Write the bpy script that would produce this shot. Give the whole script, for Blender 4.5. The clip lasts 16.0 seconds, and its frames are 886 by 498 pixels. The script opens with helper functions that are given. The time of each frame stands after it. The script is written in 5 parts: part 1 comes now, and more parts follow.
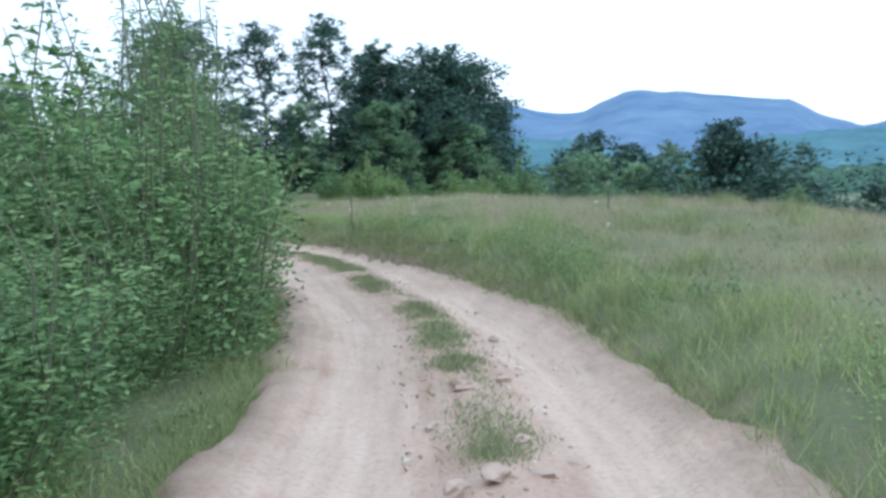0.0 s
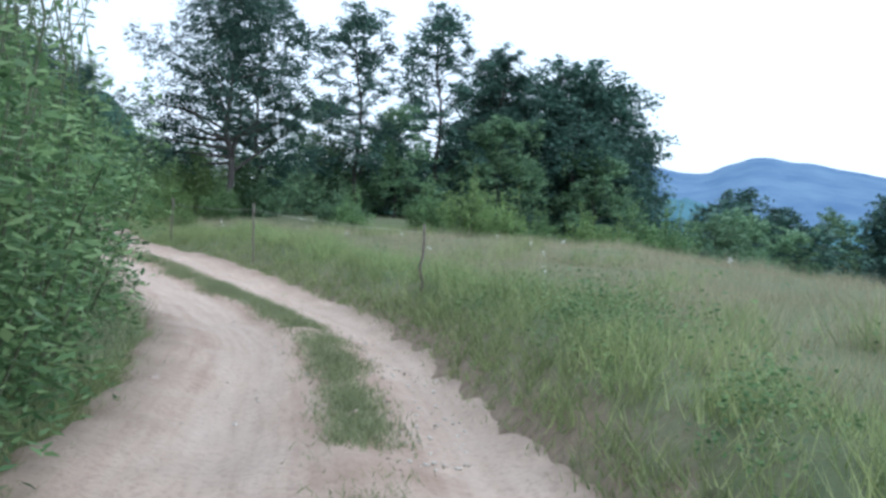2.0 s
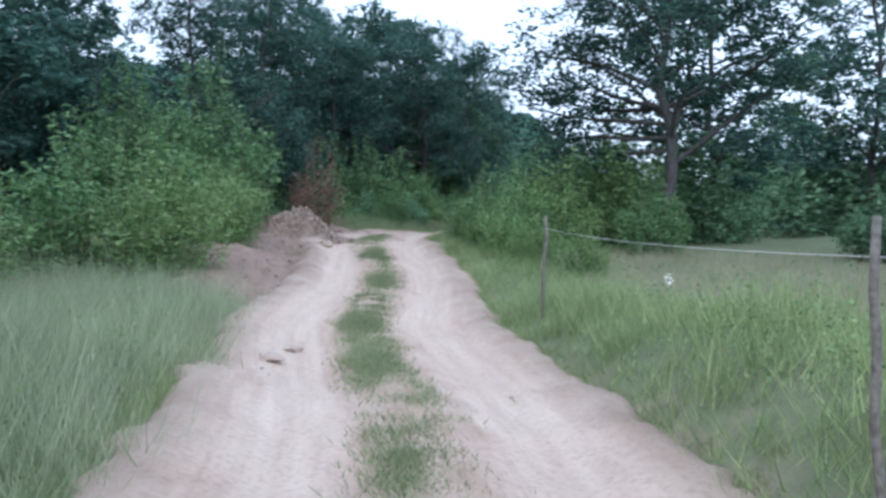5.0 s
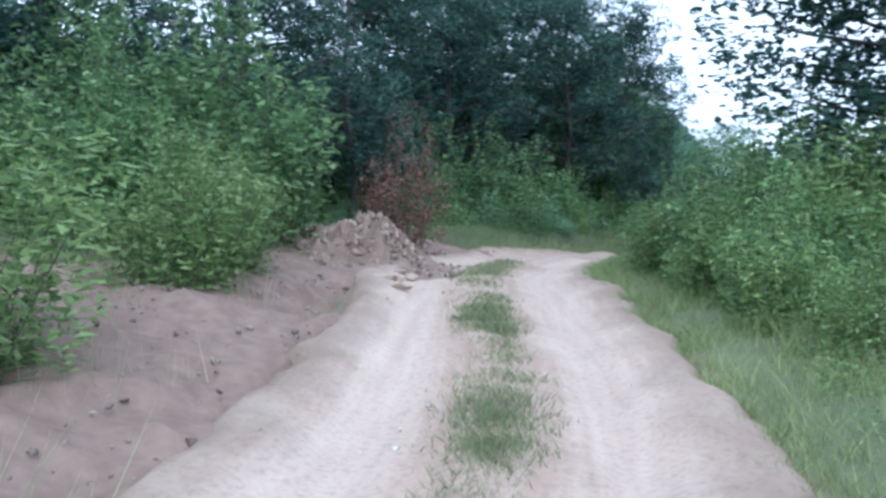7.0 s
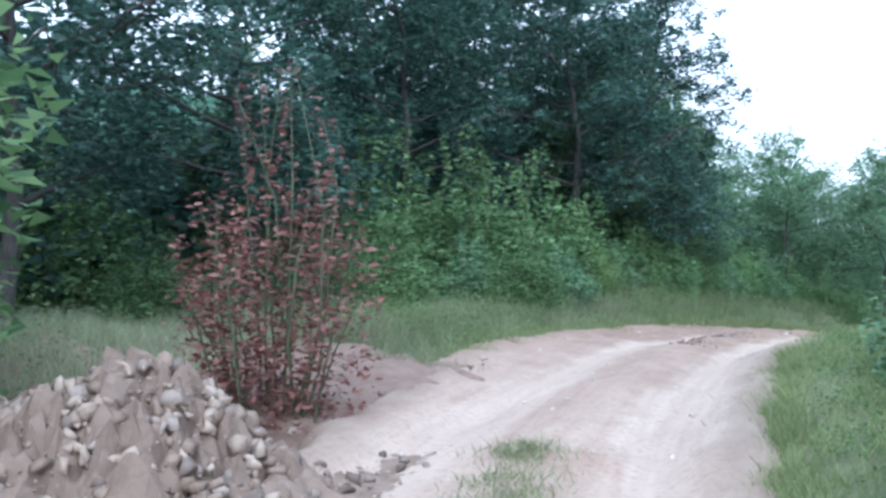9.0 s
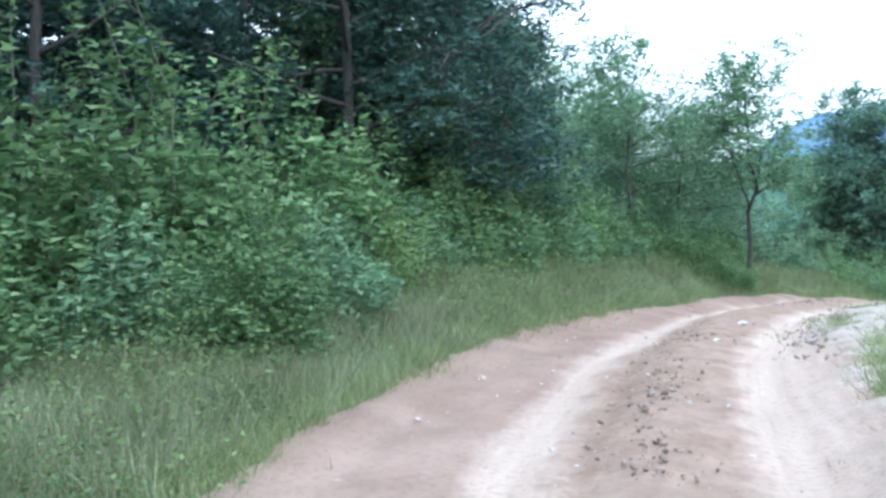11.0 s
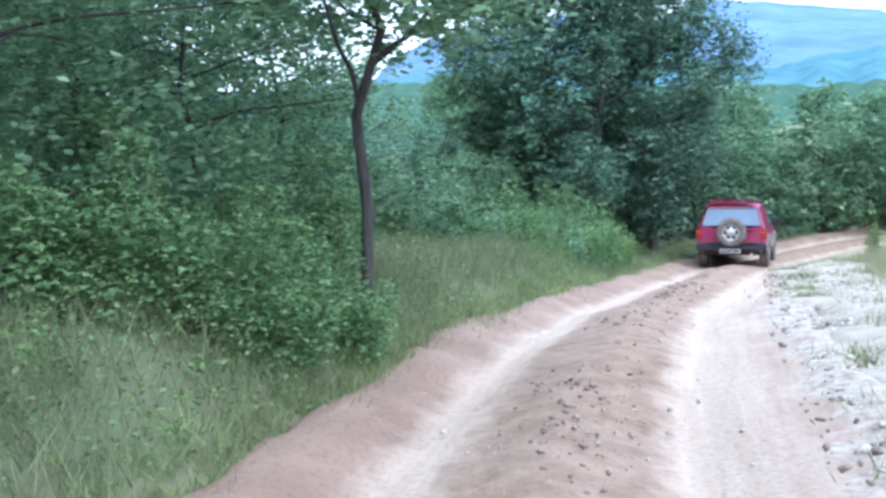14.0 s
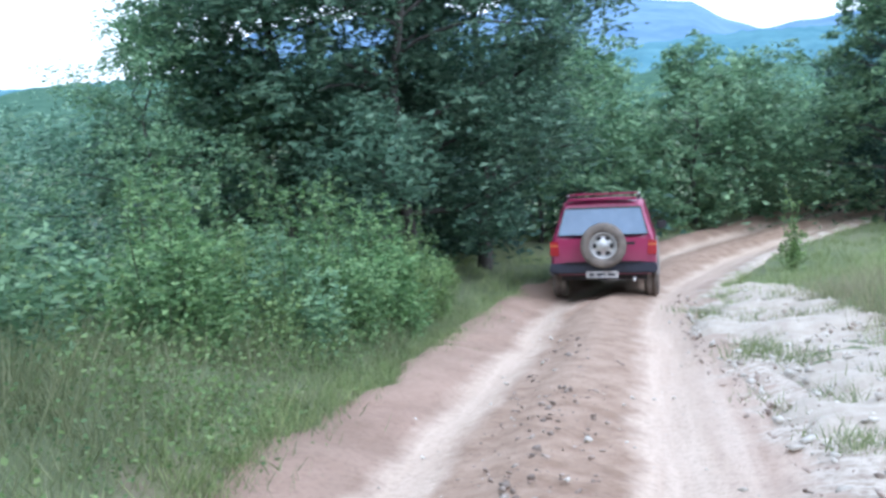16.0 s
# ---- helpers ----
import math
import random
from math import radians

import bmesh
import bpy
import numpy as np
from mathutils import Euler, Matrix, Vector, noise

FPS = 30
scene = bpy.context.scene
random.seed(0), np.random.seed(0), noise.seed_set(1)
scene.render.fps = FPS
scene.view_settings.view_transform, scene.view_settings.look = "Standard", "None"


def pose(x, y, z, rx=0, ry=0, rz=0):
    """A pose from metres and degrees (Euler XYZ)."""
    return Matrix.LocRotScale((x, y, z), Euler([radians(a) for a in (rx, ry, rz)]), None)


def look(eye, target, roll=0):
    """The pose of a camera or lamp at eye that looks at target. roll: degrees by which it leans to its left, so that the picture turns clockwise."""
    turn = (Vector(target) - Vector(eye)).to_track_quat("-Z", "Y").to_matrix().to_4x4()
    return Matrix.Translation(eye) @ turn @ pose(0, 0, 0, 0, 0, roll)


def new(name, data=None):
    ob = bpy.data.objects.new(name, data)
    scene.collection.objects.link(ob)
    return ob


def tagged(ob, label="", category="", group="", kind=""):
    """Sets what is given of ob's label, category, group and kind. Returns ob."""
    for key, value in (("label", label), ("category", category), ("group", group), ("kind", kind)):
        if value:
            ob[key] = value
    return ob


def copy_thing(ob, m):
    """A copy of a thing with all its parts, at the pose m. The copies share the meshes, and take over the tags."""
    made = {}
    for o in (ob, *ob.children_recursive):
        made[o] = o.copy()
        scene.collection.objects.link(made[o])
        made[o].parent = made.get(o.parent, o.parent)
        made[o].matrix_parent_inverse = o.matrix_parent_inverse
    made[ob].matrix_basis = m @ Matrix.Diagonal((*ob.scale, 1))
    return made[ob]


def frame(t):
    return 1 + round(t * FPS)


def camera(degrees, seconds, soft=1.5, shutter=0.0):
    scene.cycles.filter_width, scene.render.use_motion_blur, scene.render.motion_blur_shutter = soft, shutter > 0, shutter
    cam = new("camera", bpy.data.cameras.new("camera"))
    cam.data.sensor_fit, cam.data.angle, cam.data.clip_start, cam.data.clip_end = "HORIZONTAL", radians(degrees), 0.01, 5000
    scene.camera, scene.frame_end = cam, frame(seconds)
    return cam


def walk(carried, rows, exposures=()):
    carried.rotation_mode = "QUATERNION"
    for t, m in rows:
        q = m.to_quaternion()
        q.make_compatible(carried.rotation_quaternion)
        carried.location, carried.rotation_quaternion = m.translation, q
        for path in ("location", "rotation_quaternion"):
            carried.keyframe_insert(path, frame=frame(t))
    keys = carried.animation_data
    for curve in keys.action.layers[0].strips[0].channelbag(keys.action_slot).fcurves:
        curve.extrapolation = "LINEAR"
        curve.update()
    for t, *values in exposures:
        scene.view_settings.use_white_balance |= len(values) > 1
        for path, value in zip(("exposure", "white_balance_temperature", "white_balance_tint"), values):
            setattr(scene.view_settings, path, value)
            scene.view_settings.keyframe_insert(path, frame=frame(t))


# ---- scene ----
# Seconds, eye x, y, z, yaw to the left, pitch up, roll.
ROWS = [
    (0, 0, 0, 1.488, 0.14, -4.41, -3.53),
    (0.5, 0.051, 2.887, 1.417, -0.25, -4.91, 0.74),
    (1, 0.047, 5.859, 1.343, 0.3, -4.65, 5.54),
    (1.5, -0.193, 8.891, 1.279, 2.18, -3.29, 4.09),
    (2, -0.707, 11.984, 1.236, 6.63, -1.97, 3.21),
    (2.5, -1.385, 14.843, 1.234, 10.16, -2.37, 4.94),
    (3, -2.313, 17.378, 1.275, 13.74, -2.85, 6.35),
    (3.5, -3.123, 19.88, 1.216, 17.04, -1.93, 6.85),
    (4, -4.021, 22.651, 1.233, 22.73, -2.33, 3.62),
    (4.5, -5.207, 25.066, 1.258, 27.65, -2.07, 2.04),
    (5, -6.496, 27.233, 1.276, 32.58, -1.84, 1.03),
    (5.2, -7.017, 28.015, 1.288, 34.22, -1.56, 0.52),
    (5.7, -8.254, 30.036, 1.378, 37.31, -1.75, -0.06),
    (6.2, -9.617, 32.01, 1.406, 39.57, -3.33, 0.05),
    (6.7, -11.149, 33.906, 1.386, 40.75, -3.44, 0.94),
    (7.3, -13.075, 36.169, 1.426, 40.34, 0.28, 2.74),
    (7.5, -13.647, 36.988, 1.48, 39.98, 0.92, 1.17),
    (8, -15.018, 38.833, 1.671, 39.09, 0.66, 1.23),
    (8.2, -15.521, 39.581, 1.755, 38.58, 1.5, 1.12),
    (8.7, -16.84, 41.15, 1.955, 39.33, 1.23, 0.32),
    (9.2, -18.149, 42.577, 2.097, 39, -0.66, -0.04),
    (9.7, -19.405, 44.027, 2.171, 35.92, -1.86, -0.79),
    (10.3, -20.735, 46.01, 2.238, 30.37, -0.99, -2.99),
    (10.5, -21.079, 46.835, 2.263, 29.45, -0.9, -2.35),
    (11, -21.87, 49.18, 2.301, 26.05, -3.55, -2.8),
    (11.5, -22.645, 51.531, 2.298, 22.41, -4.19, -1.89),
    (12, -23.364, 54.092, 2.261, 18.19, -6.07, -1.9),
    (12.5, -23.79, 56.673, 2.138, 13.8, -6.58, -0.64),
    (13, -23.992, 59.29, 1.985, 9.6, -8.7, -1.54),
    (13.5, -23.868, 61.811, 1.821, 7.56, -8.71, -4.29),
    (14, -23.853, 64.508, 1.566, 3.74, -9.36, -3.35),
    (14.5, -23.592, 67.096, 1.321, 0.07, -9.37, -3.49),
    (15, -23.179, 69.499, 1.056, -2.57, -9.62, -3.47),
    (15.5, -22.637, 71.878, 0.862, -4.85, -10.7, -2.66),
    (16, -22.191, 73.845, 0.577, -6.14, -10.52, -3.83),
]


def aimed(x, y, z, yaw, pitch, roll):
    a, p = radians(yaw), radians(pitch)
    way = Vector((-math.sin(a) * math.cos(p), math.cos(a) * math.cos(p), math.sin(p)))
    eye = Vector((x, y, z))
    return look(eye, eye + 5 * way, roll)


cam = camera(51.1, 16.0, soft=3.0)
walk(cam, [(t, aimed(*row)) for t, *row in ROWS], [(0, 0.19, 5600, 11), (2, 0.12, 5620, 11), (3, 0.22, 5580, 12), (4, 0.25, 5380, 13), (5.2, 0.32, 5320, 13), (8, 0.71, 5210, 12), (10.5, 1.12, 5350, 11), (12, 1.14, 5250, 9), (13, 1.19, 5200, 13), (15, 1.06, 5380, 11), (16, 0.92, 5400, 13)])

# ---- light: a bright overcast evening ----
world = bpy.data.worlds.new("overcast_sky")
scene.world = world
world.use_nodes = True
wn, wl = world.node_tree.nodes, world.node_tree.links
wn.clear()
sky = wn.new("ShaderNodeTexSky")
sky.sky_type, sky.sun_disc = "NISHITA", False
sky.sun_elevation, sky.sun_rotation = radians(38), radians(222)
sky.air_density, sky.dust_density, sky.ozone_density = 1.0, 3.0, 1.0
cloud = wn.new("ShaderNodeMix")
cloud.data_type = "RGBA"
cloud.inputs[0].default_value = 0.72
cloud.inputs[7].default_value = (11.0, 12.0, 12.6, 1)
back = wn.new("ShaderNodeBackground")
back.inputs["Strength"].default_value = 0.12
wout = wn.new("ShaderNodeOutputWorld")
wl.new(sky.outputs[0], cloud.inputs[6])
wl.new(cloud.outputs[2], back.inputs[0])
wl.new(back.outputs[0], wout.inputs[0])

sun_data = bpy.data.lights.new("sun", "SUN")
sun_data.energy, sun_data.angle, sun_data.color = 1.5, radians(45), (1.0, 0.96, 0.9)
sun = new("sun", sun_data)
sun.matrix_world = look((0, 0, 30), (-26, 28, 0))

# ---- materials ----
def material(name, rough=0.8, metal=0.0):
    m = bpy.data.materials.new(name)
    m.use_nodes = True
    b = m.node_tree.nodes["Principled BSDF"]
    b.inputs["Roughness"].default_value, b.inputs["Metallic"].default_value = rough, metal
    return m, m.node_tree.nodes, m.node_tree.links, b


def noise_of(n, l, scale, detail=5.0, vec=None, rough=0.55):
    t = n.new("ShaderNodeTexNoise")
    t.inputs["Scale"].default_value, t.inputs["Detail"].default_value, t.inputs["Roughness"].default_value = scale, detail, rough
    if vec is not None:
        l.new(vec, t.inputs["Vector"])
    return t.outputs["Fac"]


def ramp_of(n, l, fac, stops):
    r = n.new("ShaderNodeValToRGB")
    while len(r.color_ramp.elements) < len(stops):
        r.color_ramp.elements.new(0.5)
    for e, (p, c) in zip(r.color_ramp.elements, stops):
        e.position, e.color = p, (*c, 1)
    l.new(fac, r.inputs[0])
    return r.outputs[0]


def mixed(n, l, fac, a, b, mode="MIX"):
    x = n.new("ShaderNodeMix")
    x.data_type, x.blend_type = "RGBA", mode
    for sock, v in ((0, fac), (6, a), (7, b)):
        if isinstance(v, (int, float)):
            x.inputs[sock].default_value = v
        elif isinstance(v, tuple):
            x.inputs[sock].default_value = (*v, 1)
        else:
            l.new(v, x.inputs[sock])
    return x.outputs[2]


def calc(n, l, op, a, b=0.0, c=0.0):
    x = n.new("ShaderNodeMath")
    x.operation = op
    for i, v in enumerate((a, b, c)):
        if isinstance(v, (int, float)):
            x.inputs[i].default_value = v
        else:
            l.new(v, x.inputs[i])
    return x.outputs[0]


def bumped(n, l, b, height, strength=0.5, dist=0.02):
    x = n.new("ShaderNodeBump")
    x.inputs["Strength"].default_value, x.inputs["Distance"].default_value = strength, dist
    l.new(height, x.inputs["Height"])
    l.new(x.outputs[0], b.inputs["Normal"])


def place_of(n):
    return n.new("ShaderNodeNewGeometry").outputs["Position"]


def leaf_material(name, dark, mid, light, through_=0.35, rough=0.55):
    """Leaves: each leaf has its own tone, with light coming through the blade."""
    m, n, l, b = material(name, rough)
    g = n.new("ShaderNodeNewGeometry")
    tone = ramp_of(n, l, g.outputs["Random Per Island"], [(0.0, dark), (0.55, mid), (1.0, light)])
    patch = noise_of(n, l, 0.7, 3, g.outputs["Position"])
    obj = n.new("ShaderNodeObjectInfo").outputs["Random"]
    v = calc(n, l, "ADD", calc(n, l, "MULTIPLY", patch, 0.7), calc(n, l, "MULTIPLY", obj, 0.35))
    h = n.new("ShaderNodeHueSaturation")
    h.inputs["Saturation"].default_value = 0.95
    l.new(calc(n, l, "ADD", v, 0.5), h.inputs["Value"])
    l.new(tone, h.inputs["Color"])
    l.new(h.outputs[0], b.inputs["Base Color"])
    b.inputs["Specular IOR Level"].default_value = 0.35
    t = n.new("ShaderNodeBsdfTranslucent")
    l.new(h.outputs[0], t.inputs[0])
    mix = n.new("ShaderNodeMixShader")
    mix.inputs[0].default_value = through_
    l.new(b.outputs[0], mix.inputs[1])
    l.new(t.outputs[0], mix.inputs[2])
    l.new(mix.outputs[0], n["Material Output"].inputs[0])
    return m


LEAF_DARK = leaf_material("dark_tree_leaves", (0.027, 0.07, 0.056), (0.056, 0.13, 0.102), (0.125, 0.228, 0.178), 0.35)
LEAF_DEEP = leaf_material("deep_green_leaves", (0.045, 0.10, 0.066), (0.095, 0.19, 0.124), (0.185, 0.305, 0.20), 0.38)
LEAF_MID = leaf_material("shrub_leaves", (0.066, 0.142, 0.057), (0.142, 0.262, 0.102), (0.265, 0.41, 0.17), 0.38)
LEAF_LIGHT = leaf_material("young_yellow_green_leaves", (0.10, 0.175, 0.06), (0.185, 0.30, 0.10), (0.31, 0.44, 0.165), 0.38)
LEAF_GREY = leaf_material("grey_green_leaves", (0.08, 0.165, 0.092), (0.158, 0.285, 0.155), (0.265, 0.41, 0.22), 0.42)
LEAF_RED = leaf_material("withered_red_leaves", (0.10, 0.045, 0.04), (0.20, 0.085, 0.075), (0.28, 0.14, 0.11), 0.25)
GRASS = leaf_material("meadow_grass", (0.22, 0.235, 0.13), (0.32, 0.31, 0.185), (0.42, 0.385, 0.25), 0.35)
ROUGH = leaf_material("rough_long_grass", (0.115, 0.155, 0.072), (0.195, 0.23, 0.115), (0.30, 0.32, 0.175), 0.35)
FEATHER = leaf_material("feathery_pale_grass", (0.205, 0.255, 0.145), (0.325, 0.375, 0.22), (0.44, 0.475, 0.30), 0.35)
GRASS_GREEN = leaf_material("verge_grass", (0.14, 0.20, 0.078), (0.25, 0.315, 0.13), (0.365, 0.42, 0.185), 0.35)
STRAW = leaf_material("dry_grass", (0.29, 0.27, 0.175), (0.36, 0.33, 0.22), (0.44, 0.39, 0.27), 0.25)


def bark_material():
    m, n, l, b = material("bark", 0.9)
    p = place_of(n)
    s = n.new("ShaderNodeMapping")
    s.inputs["Scale"].default_value = (1, 1, 0.15)
    l.new(p, s.inputs[0])
    f = noise_of(n, l, 26, 6, s.outputs[0])
    l.new(ramp_of(n, l, f, [(0.3, (0.026, 0.025, 0.024)), (0.7, (0.085, 0.08, 0.075))]), b.inputs["Base Color"])
    bumped(n, l, b, f, 0.8, 0.02)
    return m


BARK = bark_material()


def shoot_material():
    """Green-brown skin of young shoots."""
    m, n, l, b = material("young_shoots", 0.7)
    f = noise_of(n, l, 9, 4, place_of(n))
    l.new(ramp_of(n, l, f, [(0.3, (0.06, 0.085, 0.045)), (0.7, (0.12, 0.14, 0.08))]), b.inputs["Base Color"])
    return m


SHOOT = shoot_material()


def ground_material():
    """Meadow soil with short turf: greens and dry tones in patches."""
    m, n, l, b = material("meadow_turf", 0.95)
    p = place_of(n)
    big, fine = noise_of(n, l, 0.35, 4, p), noise_of(n, l, 9, 6, p)
    base = ramp_of(n, l, big, [(0.3, (0.115, 0.135, 0.065)), (0.5, (0.17, 0.18, 0.095)), (0.7, (0.235, 0.22, 0.13))])
    turf = mixed(n, l, fine, base, (0.09, 0.13, 0.065))
    uv = n.new("ShaderNodeUVMap")
    uv.uv_map = "beyond_rim"
    sep = n.new("ShaderNodeSeparateXYZ")
    l.new(uv.outputs[0], sep.inputs[0])
    worn = calc(n, l, "ADD", calc(n, l, "MULTIPLY", calc(n, l, "SUBTRACT", 0.5, sep.outputs[0]), 2.0), calc(n, l, "MULTIPLY", calc(n, l, "SUBTRACT", noise_of(n, l, 2.6, 5, p), 0.5), 2.2))
    worn = calc(n, l, "MINIMUM", calc(n, l, "MAXIMUM", worn, 0.0), 1.0)
    soil = ramp_of(n, l, fine, [(0.3, (0.17, 0.125, 0.09)), (0.7, (0.31, 0.245, 0.185))])
    l.new(mixed(n, l, worn, turf, soil), b.inputs["Base Color"])
    bumped(n, l, b, fine, 0.8, 0.05)
    return m


TURF = ground_material()


def road_material():
    """Rammed clay track: pale wheel ruts, a brown crown with turf remains, redder soil on the edges and white rubble."""
    m, n, l, b = material("clay_track", 0.92)
    uv = n.new("ShaderNodeUVMap")
    uv.uv_map = "along_across"
    sep = n.new("ShaderNodeSeparateXYZ")
    l.new(uv.outputs[0], sep.inputs[0])
    s, d = sep.outputs[0], sep.outputs[1]
    p = place_of(n)
    mid_n, fine, wide = noise_of(n, l, 1.6, 5, p), noise_of(n, l, 22, 8, p, 0.65), noise_of(n, l, 0.25, 3, p)
    stretch = n.new("ShaderNodeMapping")
    stretch.inputs["Scale"].default_value = (0.35, 5.0, 1)
    l.new(uv.outputs[0], stretch.inputs[0])
    streak = noise_of(n, l, 1.6, 4, stretch.outputs[0])
    wob = calc(n, l, "ADD", calc(n, l, "MULTIPLY", calc(n, l, "SUBTRACT", mid_n, 0.5), 0.45), calc(n, l, "MULTIPLY", calc(n, l, "SUBTRACT", noise_of(n, l, 7, 4, p), 0.5), 0.22))
    dd = calc(n, l, "ABSOLUTE", calc(n, l, "ADD", d, wob))
    rut = calc(n, l, "MULTIPLY", calc(n, l, "SUBTRACT", 0.42, calc(n, l, "ABSOLUTE", calc(n, l, "SUBTRACT", dd, 0.80))), 5.0)
    rut = calc(n, l, "MINIMUM", calc(n, l, "MAXIMUM", rut, 0.0), 1.0)
    clay = ramp_of(n, l, mixed(n, l, 0.5, streak, mid_n), [(0.3, (0.355, 0.25, 0.19)), (0.5, (0.47, 0.36, 0.29)), (0.7, (0.56, 0.455, 0.375))])
    pale = ramp_of(n, l, streak, [(0.3, (0.47, 0.365, 0.295)), (0.7, (0.585, 0.475, 0.395))])
    col = mixed(n, l, calc(n, l, "MULTIPLY", rut, 0.8), clay, pale)
    late = calc(n, l, "MINIMUM", calc(n, l, "MAXIMUM", calc(n, l, "MULTIPLY", calc(n, l, "SUBTRACT", s, 54.0), 0.12), 0.0), 1.0)
    col = mixed(n, l, calc(n, l, "MULTIPLY", calc(n, l, "MULTIPLY", late, rut), 0.55), col, ramp_of(n, l, streak, [(0.3, (0.46, 0.348, 0.268)), (0.7, (0.575, 0.455, 0.362))]))
    edge_uv = n.new("ShaderNodeUVMap")
    edge_uv.uv_map = "beyond_rim"
    edge_sep = n.new("ShaderNodeSeparateXYZ")
    l.new(edge_uv.outputs[0], edge_sep.inputs[0])
    rim = calc(n, l, "ADD", calc(n, l, "MULTIPLY", calc(n, l, "ADD", edge_sep.outputs[0], 0.24), 3.2), calc(n, l, "MULTIPLY", wob, 2.4))
    rim = calc(n, l, "MULTIPLY", calc(n, l, "MINIMUM", calc(n, l, "MAXIMUM", rim, 0.0), 1.0), 0.8)
    col = mixed(n, l, rim, col, ramp_of(n, l, mid_n, [(0.35, (0.225, 0.165, 0.125)), (0.65, (0.34, 0.265, 0.21))]))
    leftward = calc(n, l, "MAXIMUM", calc(n, l, "SUBTRACT", -0.86, calc(n, l, "ADD", d, calc(n, l, "MULTIPLY", wob, 0.7))), 0.0)
    red = calc(n, l, "MULTIPLY", late, calc(n, l, "MINIMUM", calc(n, l, "MULTIPLY", leftward, 4.5), 0.9))
    col = mixed(n, l, red, col, ramp_of(n, l, mid_n, [(0.35, (0.225, 0.142, 0.103)), (0.65, (0.335, 0.22, 0.168))]))
    middle = calc(n, l, "MINIMUM", calc(n, l, "MAXIMUM", calc(n, l, "MULTIPLY", calc(n, l, "SUBTRACT", calc(n, l, "ADD", 0.52, calc(n, l, "MULTIPLY", late, 0.14)), dd), 5.0), 0.0), 1.0)
    col = mixed(n, l, calc(n, l, "MULTIPLY", calc(n, l, "ADD", calc(n, l, "MULTIPLY", late, 0.72), 0.25), middle), col, ramp_of(n, l, noise_of(n, l, 4.5, 5, p), [(0.35, (0.235, 0.151, 0.104)), (0.65, (0.365, 0.256, 0.19))]))
    col = mixed(n, l, calc(n, l, "MULTIPLY", calc(n, l, "SUBTRACT", wide, 0.35), 0.8), col, (0.40, 0.30, 0.235))
    rubble = calc(n, l, "MULTIPLY", late, calc(n, l, "MINIMUM", calc(n, l, "MAXIMUM", calc(n, l, "MULTIPLY", calc(n, l, "SUBTRACT", calc(n, l, "ADD", d, calc(n, l, "MULTIPLY", wob, 2.2)), 1.4), 5.0), 0.0), 0.85))
    col = mixed(n, l, rubble, col, ramp_of(n, l, noise_of(n, l, 11, 5, p), [(0.35, (0.34, 0.275, 0.22)), (0.6, (0.55, 0.485, 0.42))]))
    speck = ramp_of(n, l, fine, [(0.32, (0.78, 0.77, 0.76)), (0.5, (1, 1, 1)), (0.75, (1.06, 1.06, 1.05))])
    l.new(mixed(n, l, 1.0, col, speck, "MULTIPLY"), b.inputs["Base Color"])
    bumped(n, l, b, calc(n, l, "ADD", fine, calc(n, l, "MULTIPLY", streak, 0.6)), 0.55, 0.035)
    return m


CLAY = road_material()


def rubble_material(name, a, c):
    m, n, l, b = material(name, 0.9)
    g = n.new("ShaderNodeNewGeometry")
    f = noise_of(n, l, 7, 6, g.outputs["Position"])
    tone = mixed(n, l, 0.5, f, g.outputs["Random Per Island"])
    l.new(ramp_of(n, l, tone, [(0.25, a), (0.7, c)]), b.inputs["Base Color"])
    bumped(n, l, b, noise_of(n, l, 30, 5, g.outputs["Position"]), 0.6, 0.02)
    return m


WASH = rubble_material("pale_silty_rubble", (0.24, 0.185, 0.14), (0.50, 0.445, 0.38))
WHITE_STONE = rubble_material("pale_limestone", (0.36, 0.325, 0.28), (0.60, 0.56, 0.505))
BROWN_SOIL = rubble_material("dug_up_soil", (0.10, 0.062, 0.05), (0.30, 0.215, 0.17))
CLOD = rubble_material("stony_clods", (0.13, 0.095, 0.078), (0.34, 0.285, 0.245))
HEAP_SOIL = rubble_material("heaped_soil", (0.16, 0.112, 0.085), (0.37, 0.29, 0.235))
HEAP_STONE = rubble_material("heaped_stony_lumps", (0.20, 0.145, 0.108), (0.43, 0.345, 0.28))
DARK_STONE = rubble_material("brown_stones", (0.19, 0.145, 0.12), (0.40, 0.32, 0.27))


def far_material(name, a, c, scale, self_glow=0.0):
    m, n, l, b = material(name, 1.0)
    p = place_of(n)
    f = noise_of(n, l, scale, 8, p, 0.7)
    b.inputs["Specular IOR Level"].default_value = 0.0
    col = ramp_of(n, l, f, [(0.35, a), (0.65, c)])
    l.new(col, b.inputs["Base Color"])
    # The surface glows in its own colour, brightening it as hazy light would.
    if self_glow:
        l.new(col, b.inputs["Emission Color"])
        b.inputs["Emission Strength"].default_value = self_glow
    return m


# Blue haze of distance is painted into these two colours, plus a glow.
MOUNTAIN = far_material("painted_haze_mountain", (0.082, 0.145, 0.245), (0.13, 0.205, 0.30), 0.006, 0.34)
DARK_HILL = far_material("painted_haze_hill", (0.06, 0.14, 0.18), (0.10, 0.20, 0.235), 0.02, 0.2)
# The green hills carry a weak added glow too.
GREEN_HILL = far_material("faintly_glowing_green_hill", (0.035, 0.08, 0.06), (0.085, 0.15, 0.105), 0.22, 0.06)

